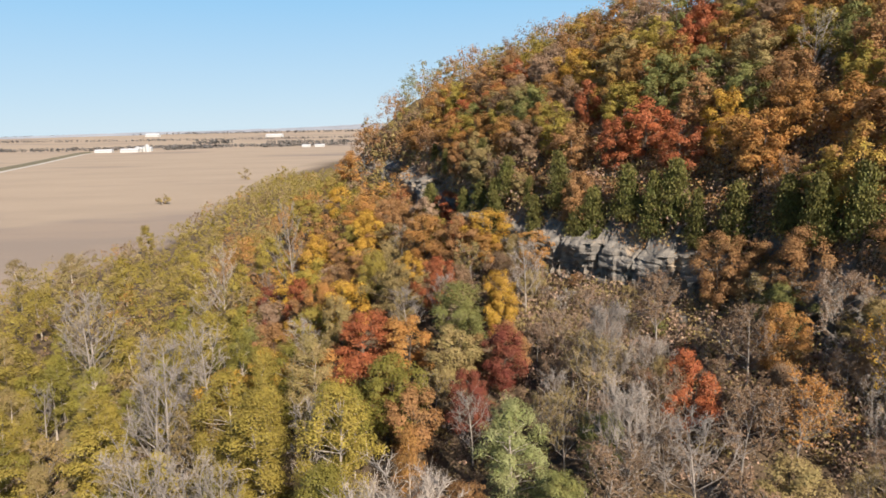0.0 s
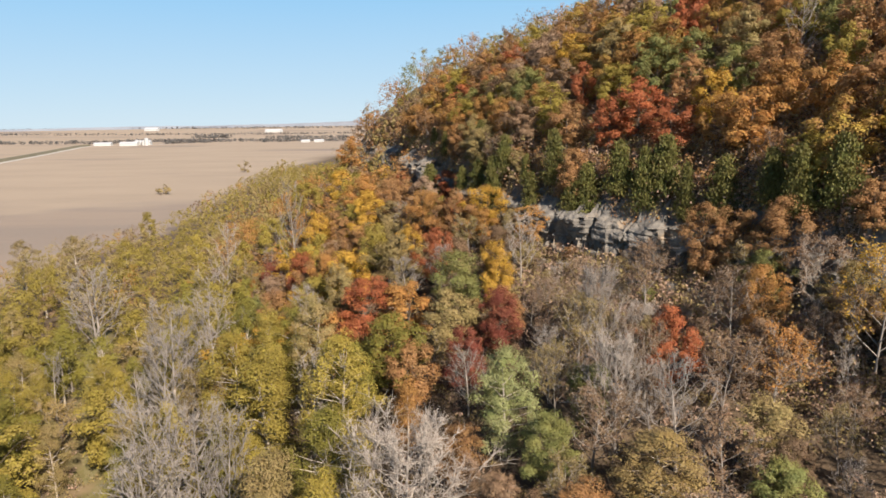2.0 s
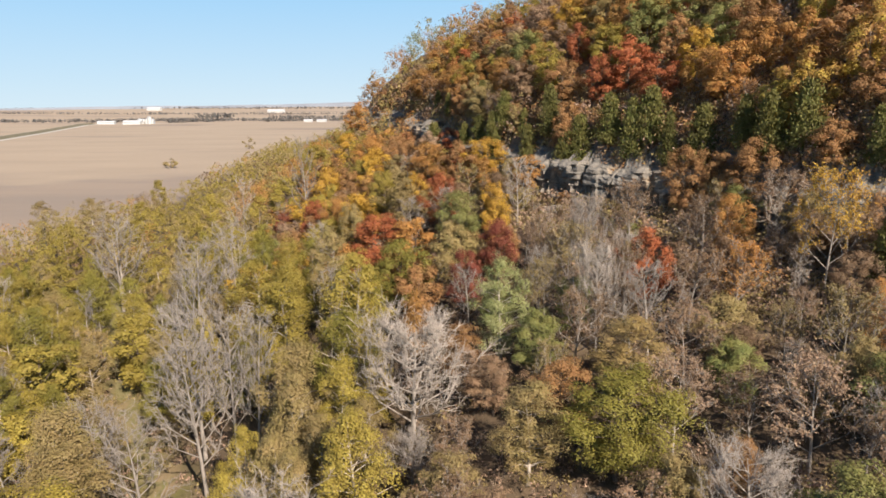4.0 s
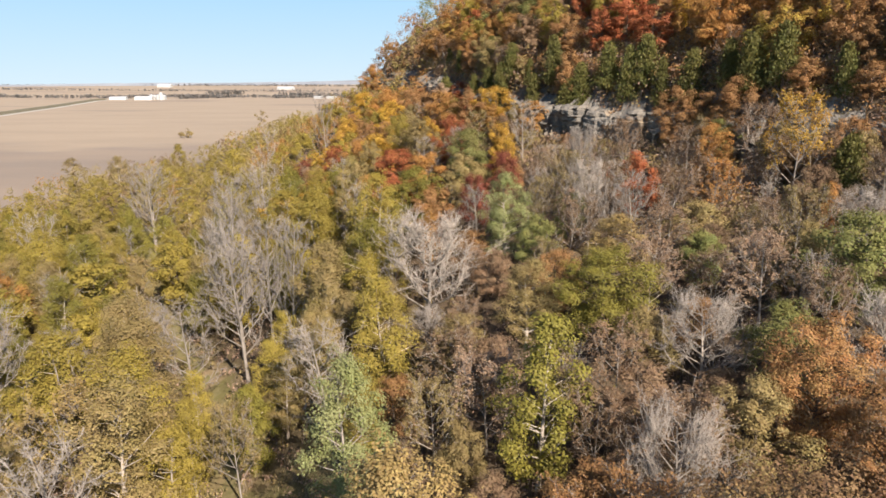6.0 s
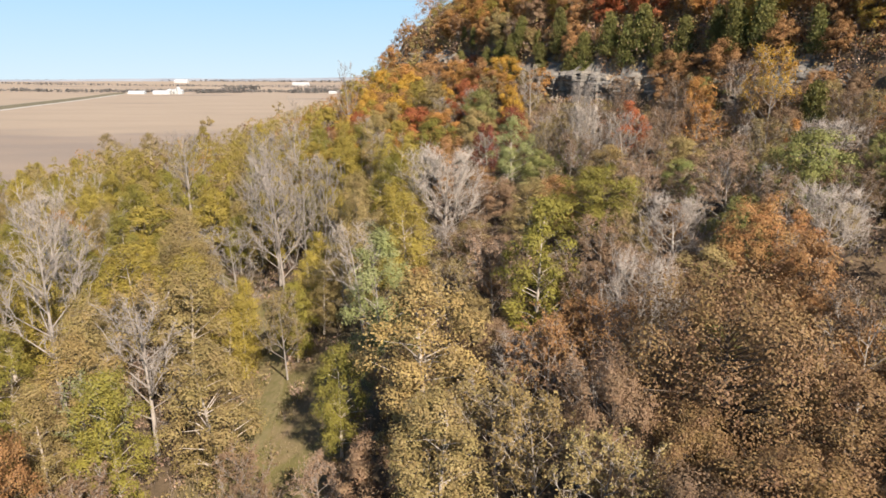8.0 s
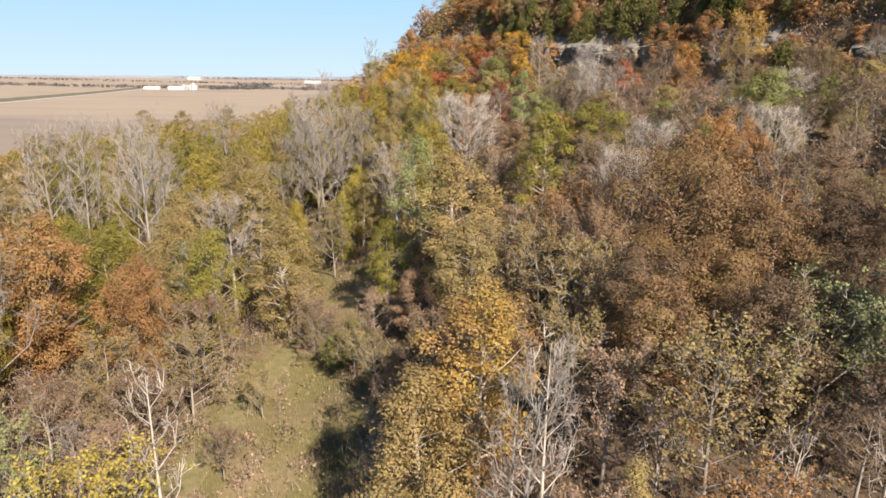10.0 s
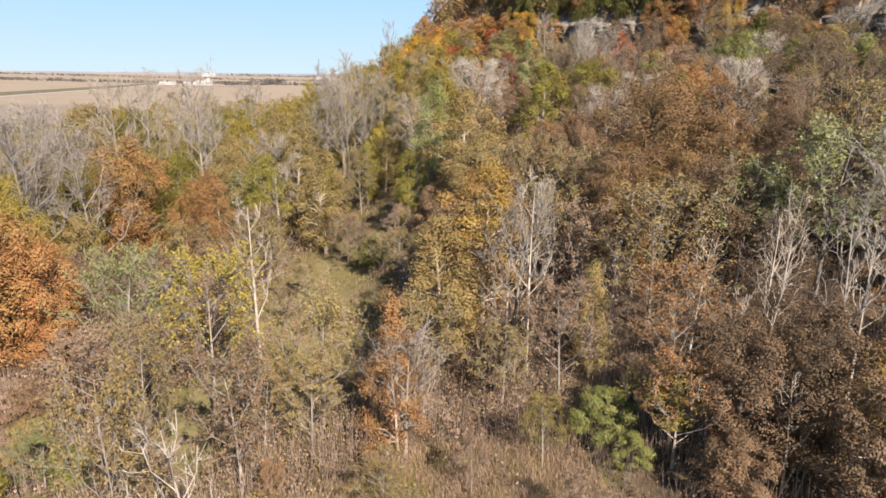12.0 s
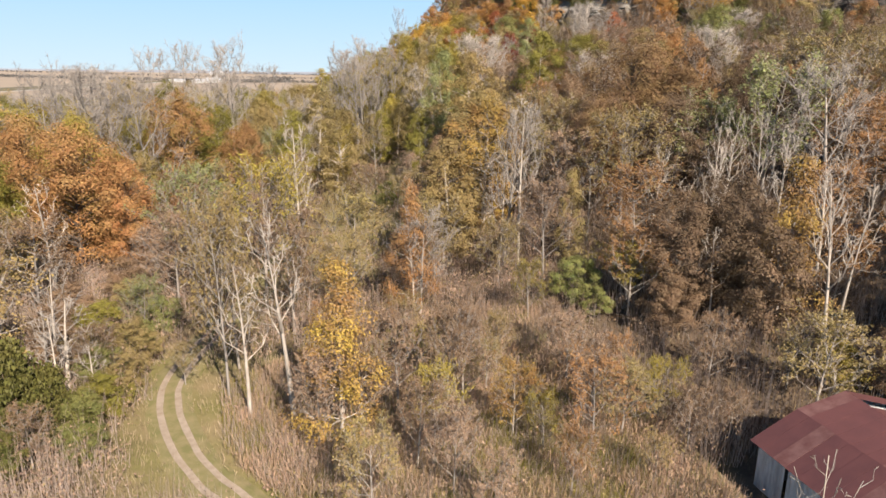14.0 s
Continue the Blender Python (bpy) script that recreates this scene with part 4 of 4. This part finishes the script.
def fill():
    rng = random.Random(4)
    near = np.array(PLANTED)
    done = np.zeros((9000, 3))
    count = len(near)
    done[:count] = near

    def room(x, y, wide, share):
        """True, and the place taken, where a crown of that half width still has room."""
        nonlocal count
        d = done[:count]
        if (np.hypot(d[:, 0] - x, d[:, 1] - y) < share * (d[:, 2] + wide)).any():
            return False
        done[count] = x, y, wide
        count += 1
        return True

    far, nrng = far_heap(), np.random.default_rng(9)
    y = 46.0
    while y < 1150:
        step = 6.6 if y < 330 else 8.5 if y < 520 else 13
        x = -330.0
        while x < 190:
            px, py = x + rng.uniform(-0.42, 0.42) * step, y + rng.uniform(-0.42, 0.42) * step
            x += step
            if not in_sight_or_shading(px, py) or px < float(field_edge(py)) + 3 or (py > 620 and px > -60):
                continue
            e = float(uphill(px, py))
            zone = zone_at(px, py, e)
            if not zone or e > 115 or lane_distance(px, py) < 4.0 or float(clearing(px, py)) > 0.5:
                continue
            if in_barn(px, py, 3.0):
                continue
            kind, tone, _ = rng.choices(MIX[zone], [w for *_, w in MIX[zone]])[0]
            if bool(old_field(px, py)):
                continue
            if py < 92 and kind == "bare":
                kind, tone = "sparse", "brown"
            # half the picks are umber, a leaf colour darkened in place of shade
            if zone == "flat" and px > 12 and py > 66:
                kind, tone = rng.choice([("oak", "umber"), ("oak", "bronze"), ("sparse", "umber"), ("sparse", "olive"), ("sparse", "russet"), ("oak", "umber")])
            if zone == "hill" and px > 62 and rng.random() < 0.5:
                kind, tone = "hill", rng.choice(["brown", "olive", "russet"])
            if kind == "spread" and py < 165:
                kind, tone = "maple", "brown"
            lo, hi = HEIGHT[zone]
            if zone == "rocky" and 6 < px < 52 and e > -24:
                if rng.random() < 0.4:
                    continue
                kind, tone = rng.choice([("sparse", "dusty"), ("sparse", "brown"), ("bare", "none")])
                lo, hi = 4.0, 8.5
            high = rng.uniform(lo, hi) * (1.25 if zone == "flat" and px > 12 and py > 66 else 1.0)
            wide = high * SLIM[kind] * rng.uniform(0.85, 1.15)
            if not room(px, py, wide, 0.60):
                continue
            if py < 345 or (zone in ("hill", "edge") and py < 400 and e < 60):
                plant(kind, tone, px, py, high, wide, WHERE[zone])
            else:
                far_tree(far, nrng, tone, px, py, high * (0.95 if py < 420 else 0.78), wide * 1.25)
        y += step
    for i in range(1400):
        px, py = rng.uniform(-75, 110), rng.uniform(190, 440)
        e = float(uphill(px, py))
        if not -15 < e < -2.5 or not in_sight_or_shading(px, py):
            continue
        zone = "upper" if px < 12 else "rocky"
        kind, tone, _ = rng.choices(MIX[zone], [w for *_, w in MIX[zone]])[0]
        high = rng.uniform(4, 8) if px < -22 else rng.uniform(7, 12) if px < 12 else rng.uniform(2.2, 4.5) if px < 46 else rng.uniform(7, 12)
        wide = high * SLIM[kind] * rng.uniform(0.9, 1.25)
        if not room(px, py, wide, 0.46):
            continue
        plant(kind, tone, px, py, high, wide, WHERE[zone])
    for i in range(1500):
        px, py = rng.uniform(-75, 120), rng.uniform(190, 470)
        e = float(uphill(px, py))
        if not 1.0 < e < 48 or not in_sight_or_shading(px, py):
            continue
        zone = "edge" if e < 7 else "hill"
        kind, tone, _ = rng.choices(MIX[zone], [w for *_, w in MIX[zone]])[0]
        high = rng.uniform(*HEIGHT[zone])
        wide = high * SLIM[kind] * rng.uniform(0.85, 1.15)
        if not room(px, py, wide, 0.46):
            continue
        if py < 380:
            plant(kind, tone, px, py, high, wide, WHERE[zone])
        else:
            far_tree(far, nrng, tone, px, py, high, wide * 1.1)
    for tone, heap in far.items():
        if heap.v:
            stuff("far_woods", heap, LEAF[tone], f"distant {TONES[tone]} autumn woods along the foot of the bluff", "woods")


def far_tree(far, rng, tone, x, y, high, wide):
    z = float(terrain(x, y))
    tone = tone if tone in far else {"gold": "orange", "scarlet": "orange", "none": "brown", "dusty": "russet", "tan": "yellow_green"}.get(tone, "olive")
    _, pts, out = crown_points(rng, 50, 560 if y < 600 else 150, wide, high, 0.1, "round")
    far[tone].leaves(pts + np.array([x, y, z]), (0.62 if y < 600 else 1.3) * rng.uniform(0.6, 1.4, len(pts)), rng, out=out)


fill()


def build_brush():
    """Low scrub and saplings between the trees."""
    rng = np.random.default_rng(21)
    leaf, dull, twig, blade = Heap(), Heap(), Heap(), Heap()
    n = 34000
    y = 36 + 270 * rng.uniform(size=n) ** 1.25
    x = (-0.85 * y - 10) + (1.47 * y + 24) * rng.uniform(size=n)
    e = uphill(x, y)
    open_ = clearing(x, y) + np.clip(1.25 - lane_distance(x, y) / 3.4, 0, 1)
    keep = (e < -1) & (x > field_edge(y)) & (open_ < np.where(y > 88, rng.uniform(0.25, 1.35, n), rng.uniform(0.15, 0.8, n))) & ~in_barn(x, y, 2.2) & (rng.uniform(size=n) < np.where(old_field(x, y), 0.2, np.where(y < 120, 0.75, 0.32)))
    hx, hy = rng.uniform(-75, 120, 22000), rng.uniform(190, 430, 22000)
    he = uphill(hx, hy)
    bank = ((he > 2) & (he < 55)) | ((he > -25) & (he < -1))
    x, y = np.concatenate([x[keep], hx[bank]]), np.concatenate([y[keep], hy[bank]])
    n = len(x)
    z = terrain(x, y)
    h = rng.uniform(1.0, 4.2, n) * np.where(y < 130, 1.0, 0.9)
    h *= np.where(old_field(x, y), 0.7, 1.0)
    h[len(x) - int(bank.sum()):] *= 1.3
    k = 26
    spread = rng.normal(size=(n, k, 3)) * np.stack([0.26 * h + 0.2, 0.26 * h + 0.2, 0.24 * h], 1)[:, None, :]
    pts = np.stack([x, y, z + 0.5 * h], 1)[:, None, :] + spread
    first = rng.uniform(size=n) < np.where(y < 115, 0.78, 0.5)
    # brush in the deep wood gets the darkened leaf colour, shade painted in
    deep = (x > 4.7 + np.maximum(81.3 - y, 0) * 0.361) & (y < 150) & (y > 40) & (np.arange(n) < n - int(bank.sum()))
    shady = Heap()
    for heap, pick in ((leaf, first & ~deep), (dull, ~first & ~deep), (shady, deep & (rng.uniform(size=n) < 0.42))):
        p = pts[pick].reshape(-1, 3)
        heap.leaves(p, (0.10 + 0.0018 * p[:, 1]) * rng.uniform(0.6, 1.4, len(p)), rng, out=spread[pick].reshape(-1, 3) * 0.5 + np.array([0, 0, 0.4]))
    a = np.repeat(np.stack([x, y, z - 0.1], 1), 5, 0) + rng.normal(size=(5 * n, 3)) * (0.4, 0.4, 0)
    b = a + np.concatenate([rng.normal(size=(5 * n, 2)) * 0.6, (np.repeat(h, 5) * rng.uniform(0.7, 1.5, 5 * n))[:, None]], 1)
    twig.thorns(a, b, 0.028)
    m = 26000
    sx, sy = rng.uniform(-34, 18, m), rng.uniform(36, 82, m)
    thick = 0.5 + 0.5 * rough(sx * 4, sy * 4)
    ok = old_field(sx, sy) & ~in_barn(sx, sy, 0.8) & (rng.uniform(size=m) < 0.35 + thick)
    sx, sy = sx[ok], sy[ok]
    a = np.stack([sx, sy, terrain(sx, sy) - 0.1], 1)
    b = a + np.stack([rng.normal(size=len(a)) * 0.3, rng.normal(size=len(a)) * 0.3, rng.uniform(0.9, 3.4, len(a)) * rng.uniform(0.5, 1, len(a))], 1)
    twig.thorns(a, b, 0.022)
    bx, by = rng.uniform(-75, 120, 30000), rng.uniform(190, 430, 30000)
    be = uphill(bx, by)
    ok = (be > 1.5) & (be < 45)
    bx, by = bx[ok], by[ok]
    spread = rng.normal(size=(len(bx), 22, 3)) * (0.9, 0.9, 0.8)
    p = (np.stack([bx, by, terrain(bx, by) + 1.5], 1)[:, None, :] + spread).reshape(-1, 3)
    shrub = Heap()
    shrub.leaves(p, 0.5 * rng.uniform(0.6, 1.4, len(p)), rng, out=spread.reshape(-1, 3) * 0.5 + np.array([0, 0, 0.4]))
    stuff("hill_undergrowth", shrub, LEAF["russet"], "russet oak scrub covering the hillside above the cliff", "undergrowth")
    stuff("undergrowth", leaf, BRUSH["brush"], "tangled tan and brown undergrowth under the trees", "undergrowth")
    stuff("undergrowth", dull, LEAF["olive"], "olive leafy undergrowth under the trees", "undergrowth")
    stuff("undergrowth", shady, LEAF["umber"], "leafy undergrowth behind the barn, its umber colour darkened for shade", "undergrowth")
    stuff("saplings", twig, TWIG, "thin bare saplings and dead stems among the undergrowth", "saplings")
    n = 130000
    y = 34 + 150 * rng.uniform(size=n) ** 1.4
    x = rng.uniform(-60, 45, n)
    keep = (np.maximum(clearing(x, y), np.clip(1.3 - lane_distance(x, y) / 7, 0, 1)) + 0.25 * (y < 85) > rng.uniform(0, 1, n)) & (lane_distance(x, y) > 1.25 + 0.5 * rough(x * 5, y * 5)) & ~in_barn(x, y, 0.3)
    x, y = x[keep], y[keep]
    c = np.stack([x, y, terrain(x, y) + 0.3], 1)
    gx, gy = rng.uniform(-34, 18, 170000), rng.uniform(36, 82, 170000)
    ok = old_field(gx, gy) & ~in_barn(gx, gy, 0.3)
    gx, gy = gx[ok], gy[ok]
    patch = rough(gx * 3.1 + 40, gy * 3.1) + rng.normal(size=len(gx)) * 0.35
    fine, green = Heap(), Heap()
    for heap, pick, hi in ((fine, (patch < 0.25) & (patch > -1.1), 1.0), (green, patch >= 0.25, 0.7)):
        p = np.stack([gx[pick], gy[pick], terrain(gx[pick], gy[pick]) + rng.uniform(0.2, 0.8, int(pick.sum())) * hi], 1)
        heap.leaves(p, rng.uniform(0.5, 1.5, len(p)) * hi, rng, lift=0.0, slim=0.032, hang=np.array([0.0, 0.0, 1.0]))
    blade.leaves(c, rng.uniform(0.35, 0.9, len(c)), rng, lift=0.0, slim=0.05, hang=np.array([0.0, 0.0, 1.0]))
    stuff("dry_grass", fine, BRUSH["sedge"], "rank pinkish dry grass of the overgrown field", "grass")
    stuff("green_grass", green, LEAF["olive_green"], "green and yellowing grass patches in the overgrown field", "grass")
    stuff("dry_grass", blade, BRUSH["grass"], "tall dry straw-coloured grass beside the track", "grass")


build_brush()

# ---- the farm track ----
DIRT = plain("track_dirt", (0.322, 0.259, 0.203), (0.252, 0.196, 0.14), 1.5, 0.95, 0.05)
VERGE = plain("track_grass", (0.22, 0.178, 0.09), (0.15, 0.138, 0.055), 0.9, 0.95, 0.08)


def smooth_line(points, step):
    pts = [Vector((*p, 0)) for p in points]
    for _ in range(3):
        out = [pts[0]]
        for a, b in zip(pts[:-1], pts[1:]):
            out += [a.lerp(b, 0.25), a.lerp(b, 0.75)]
        pts = out + [pts[-1]]
    return pts


def ribbon(line, profile):
    heap, k = Heap(), len(profile)
    verts = []
    for i, p in enumerate(line):
        d = (line[min(i + 1, len(line) - 1)] - line[max(i - 1, 0)]).normalized()
        side = Vector((d.y, -d.x, 0))
        for off, up in profile:
            wob = 0.12 * noise.noise(Vector((p.x * 0.3, p.y * 0.3, off)))
            q = p + side * (off + wob)
            verts.append((q.x, q.y, float(terrain(q.x, q.y)) + up))
    faces = [(i * k + j, i * k + j + 1, (i + 1) * k + j + 1, (i + 1) * k + j) for i in range(len(line) - 1) for j in range(k - 1)]
    return heap.add(verts, faces)


lane_line = smooth_line(LANE, 2)
track = tagged(new("farm_track", None), "two-rut dirt farm track with a grassy middle", "track", kind="structure")
part("verge", ribbon(lane_line, [(-1.9, 0.02), (-1.4, 0.10), (-0.95, 0.10), (-0.3, 0.14), (0.3, 0.14), (0.95, 0.10), (1.4, 0.10), (1.9, 0.02)]), VERGE, track)
bare_line = [p for p in lane_line if p.y < 82]
part("rut", ribbon(bare_line, [(-1.02, 0.13), (-0.75, 0.12), (-0.48, 0.14)]), DIRT, track, "pale bare wheel rut")
part("rut", ribbon(bare_line, [(0.48, 0.14), (0.75, 0.12), (1.02, 0.13)]), DIRT, track, "pale bare wheel rut")

# ---- the barn ----
ROOF = plain("barn_roof", (0.115, 0.047, 0.044), (0.092, 0.039, 0.038), 0.6, 0.5, 0.02, stretch=(1, 1, 0.4))
RUST = plain("barn_roof_worn", (0.16, 0.083, 0.075), (0.108, 0.045, 0.041), 1.1, 0.6, 0.02)
BOARD = plain("barn_board", (0.52, 0.52, 0.52), (0.3, 0.3, 0.3), 1.6, 0.9, 0.03, stretch=(1, 1, 0.2))
BEAM = plain("barn_beam", (0.084, 0.07, 0.063), (0.056, 0.049, 0.042), 2.0, 0.9)


def slab(p, q, r, s, thick):
    """A plate between four corners."""
    p, q, r, s = (Vector(v) for v in (p, q, r, s))
    nrm = (q - p).cross(s - p).normalized() * thick
    v = [p, q, r, s, p - nrm, q - nrm, r - nrm, s - nrm]
    return Heap().add([tuple(c) for c in v], [(0, 1, 2, 3), (7, 6, 5, 4), (0, 4, 5, 1), (1, 5, 6, 2), (2, 6, 7, 3), (3, 7, 4, 0)])


def build_barn(x, y, turn):
    """Gambrel barn; its eave corner stands at the origin, length runs along -y, width along x."""
    root = tagged(new("barn", None), "old grey board barn with a rusty dark red metal gambrel roof", "barn")
    L, W, eave, knee, ridge = 13.0, 13.8, 3.65, 5.45, 6.5
    prof = [(-0.4, eave - 0.25), (3.1, knee), (W / 2, ridge), (W - 3.1, knee), (W + 0.4, eave - 0.25)]
    rng = random.Random(3)
    for k in range(4):
        (x0, z0), (x1, z1) = prof[k], prof[k + 1]
        n = 12
        for i in range(n):
            ya, yb = 0.5 - (L + 1) * i / n, 0.5 - (L + 1) * (i + 1) / n + 0.015
            lift = rng.uniform(0, 0.03)
            sag = [-0.22 * math.sin(math.pi * min(1, max(0, -v / L))) if 0 < k < 4 else 0 for v in (ya, yb)]
            lo = 0 if k == 0 else 1
            hi = 1 if k < 3 else 0
            if k == 2 and i == 1:
                continue
            sheet = slab((x0, ya, z0 + lift + sag[0] * lo), (x1, ya, z1 + lift + sag[0] * hi), (x1, yb, z1 + lift + sag[1] * hi), (x0, yb, z0 + lift + sag[1] * lo), -0.03)
            part("roof_sheet", sheet, RUST if rng.random() < 0.18 else ROOF, root)
    n = 44
    for i in range(n):
        ya, yb = -L * i / n, -L * (i + 1) / n + 0.03
        if i not in (9, 23):
            part("board", slab((0, ya, -0.3), (0, yb, -0.3), (0, yb, eave - rng.uniform(0.15, 0.3)), (0, ya, eave - 0.2), 0.04), BOARD, root)
        part("board", slab((W, yb, -0.3), (W, ya, -0.3), (W, ya, eave - 0.2), (W, yb, eave - 0.2), 0.04), BOARD, root)
    m = 40
    for i in range(m):
        xa, xb = W * i / m, W * (i + 1) / m - 0.03
        top = [float(np.interp(v, [p[0] for p in prof], [p[1] for p in prof])) - 0.12 for v in (xa, xb)]
        part("board", slab((xb, 0, -0.3), (xa, 0, -0.3), (xa, 0, top[0]), (xb, 0, top[1]), 0.04), BOARD, root)
        part("board", slab((xa, -L, -0.3), (xb, -L, -0.3), (xb, -L, top[1]), (xa, -L, top[0]), 0.04), BOARD, root)
    for yy in (-0.3, -L / 2, -L + 0.3):
        part("post", Heap().tube([(0.2, yy, -0.3), (0.2, yy, eave)], [0.11, 0.11], 4), BEAM, root)
    root.matrix_basis = pose(x, y, -0.1, 0, 0, turn)
    return root


build_barn(18.0, 51.2, 19)
plant("sapling", "none", 18.6, 42.5, 8.0, 2.2, "in front of the barn")

# ---- the far valley ----
WHITE = plain("white_siding", (0.47, 0.47, 0.46), (0.4, 0.4, 0.39), 0.2, 0.6)
PALE_ROOF = plain("pale_metal_roof", (0.434, 0.441, 0.455), (0.364, 0.371, 0.385), 0.2, 0.45)
GRAVEL = plain("gravel", (0.42, 0.385, 0.336), (0.35, 0.322, 0.28), 0.05, 0.95)
LEVEE = plain("levee_grass", (0.154, 0.133, 0.084), (0.119, 0.105, 0.07), 0.03, 0.95)
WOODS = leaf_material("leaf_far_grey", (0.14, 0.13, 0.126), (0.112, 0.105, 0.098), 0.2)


def shed(name, x, y, turn, length, width, wall, peak, label):
    root = tagged(new(name, None), label, "farm building", group="white farm buildings")
    w, l = width / 2, length / 2
    part("wall", Heap().add([(-l, -w, -1), (l, -w, -1), (l, w, -1), (-l, w, -1), (-l, -w, wall), (l, -w, wall), (l, w, wall), (-l, w, wall), (-l, 0, peak - 0.1), (l, 0, peak - 0.1)],
                            [(0, 1, 5, 4), (2, 3, 7, 6)]).add([(-l, -w, -1), (-l, w, -1), (-l, w, wall), (-l, 0, peak - 0.1), (-l, -w, wall)], [(0, 4, 3, 2, 1)])
         .add([(l, -w, -1), (l, w, -1), (l, w, wall), (l, 0, peak - 0.1), (l, -w, wall)], [(0, 1, 2, 3, 4)]), WHITE, root)
    for s in (-1, 1):
        part("roof", slab((-l - 1, s * (w + 0.8), wall - 0.3), (l + 1, s * (w + 0.8), wall - 0.3), (l + 1, 0, peak), (-l - 1, 0, peak), 0.3 * -s), PALE_ROOF, root)
    root.matrix_basis = pose(x, y, float(terrain(x, y)), 0, 0, turn)


for row in [(-1318, 2440, 10, 58, 22, 7, 12), (-1215, 2425, 8, 60, 24, 8, 14), (-1180, 2470, 12, 40, 26, 10, 17), (-1235, 2490, 8, 34, 16, 7, 11),
            (-570, 2560, 5, 34, 16, 6, 10), (-620, 2560, 5, 30, 14, 6, 10), (-1080, 3700, 0, 90, 30, 10, 18), (-1900, 4000, 0, 80, 30, 10, 20)]:
    shed("farm_shed", *row, "long white metal farm shed with a pale roof")
for x, y, r, h in [(-1195, 2440, 9, 16), (-1172, 2446, 9, 16), (-1158, 2436, 7, 24)]:
    bin_ = tagged(new("grain_bin", None), "round white steel grain bin with a conical roof", "grain bin", group="grain bins at the farm")
    part("drum", Heap().tube([(0, 0, -1), (0, 0, h)], [r, r], 20), WHITE, bin_)
    part("roof", Heap().tube([(0, 0, h), (0, 0, h + r * 0.5)], [r + 0.4, 0.3], 20), PALE_ROOF, bin_)
    bin_.matrix_basis = pose(x, y, float(terrain(x, y)))

road_line = [Vector((*p, 0)) for p in [(-700, 700), (-1010, 1493), (-1120, 1780), (-1232, 2056), (-1335, 2340), (-1350, 2440), (-1000, 2520)]]
road_line = [a.lerp(b, t / 12) for a, b in zip(road_line[:-1], road_line[1:]) for t in range(12)]
stuff("road", ribbon(road_line, [(-9, 0.3), (9, 0.3)]), GRAVEL, "pale gravel farm road running along a low levee", "road", "structure")
levee = [p + Vector((-26, 6, 0)) for p in road_line[:60]]
stuff("levee", ribbon(levee, [(-14, 0.1), (-5, 5.0), (5, 5.0), (14, 0.1)]), LEVEE, "low grassy levee bank beside the road", "bank", "structure")


def tree_line(rng, heap, a, b, deep, high, count):
    a, b = np.array(a, float), np.array(b, float)
    for _ in range(count):
        p = a + (b - a) * rng.uniform() + np.array([0, rng.uniform(-deep, deep)])
        h = high * rng.uniform(0.5, 1.1)
        z = float(terrain(p[0], p[1]))
        _, pts, out = crown_points(rng, 10, 18, h * 0.55, h, 0.02, "round")
        heap.leaves(pts + np.array([p[0], p[1], z]), h * 0.42 * rng.uniform(0.6, 1.4, len(pts)), rng, out=out)


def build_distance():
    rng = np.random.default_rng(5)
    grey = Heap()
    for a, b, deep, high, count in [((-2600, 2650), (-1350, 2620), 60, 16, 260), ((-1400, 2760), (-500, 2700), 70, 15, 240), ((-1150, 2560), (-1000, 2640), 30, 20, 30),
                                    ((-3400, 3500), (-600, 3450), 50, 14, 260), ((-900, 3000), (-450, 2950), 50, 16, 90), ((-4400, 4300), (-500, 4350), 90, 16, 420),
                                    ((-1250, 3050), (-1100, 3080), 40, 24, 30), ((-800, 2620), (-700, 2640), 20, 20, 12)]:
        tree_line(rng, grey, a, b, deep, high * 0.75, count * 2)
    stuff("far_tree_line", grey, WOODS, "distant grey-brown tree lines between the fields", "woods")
    for x, y, h, w in [(-365, 1160, 17, 11), (-350, 850, 8, 9), (-332, 1255, 14, 8)]:
        lone = tagged(new("field_tree", None), "dark round lone tree standing in the open field", "tree")
        hp, tr = Heap(), Heap()
        c, pts, out = crown_points(rng, 30, 500, w, h, 0.05, "round")
        hp.leaves(pts, 1.5 * rng.uniform(0.6, 1.4, len(pts)), rng, out=out)
        limbs(tr, rng, c, h, w, 0.5)
        part("crown", hp, LEAF["olive"], lone)
        part("trunk", tr, BARK["brown"], lone)
        lone.matrix_basis = pose(x, y, float(terrain(x, y)))
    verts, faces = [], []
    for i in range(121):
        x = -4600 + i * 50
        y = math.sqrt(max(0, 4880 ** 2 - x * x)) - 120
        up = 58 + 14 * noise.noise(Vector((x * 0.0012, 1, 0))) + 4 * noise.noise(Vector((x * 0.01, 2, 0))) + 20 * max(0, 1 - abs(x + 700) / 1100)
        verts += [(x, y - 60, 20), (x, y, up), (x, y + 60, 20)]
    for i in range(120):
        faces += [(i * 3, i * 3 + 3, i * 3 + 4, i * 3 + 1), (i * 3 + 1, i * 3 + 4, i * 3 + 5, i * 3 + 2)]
    # distance haze is painted into the hills as a pale blue-grey base colour
    stuff("backdrop", Heap().add(verts, faces), plain("far_hills", (0.2, 0.215, 0.245), (0.165, 0.178, 0.205), 0.004), "low wooded hills on the horizon, haze painted into their blue-grey colour", "hills", "structure")


build_distance()
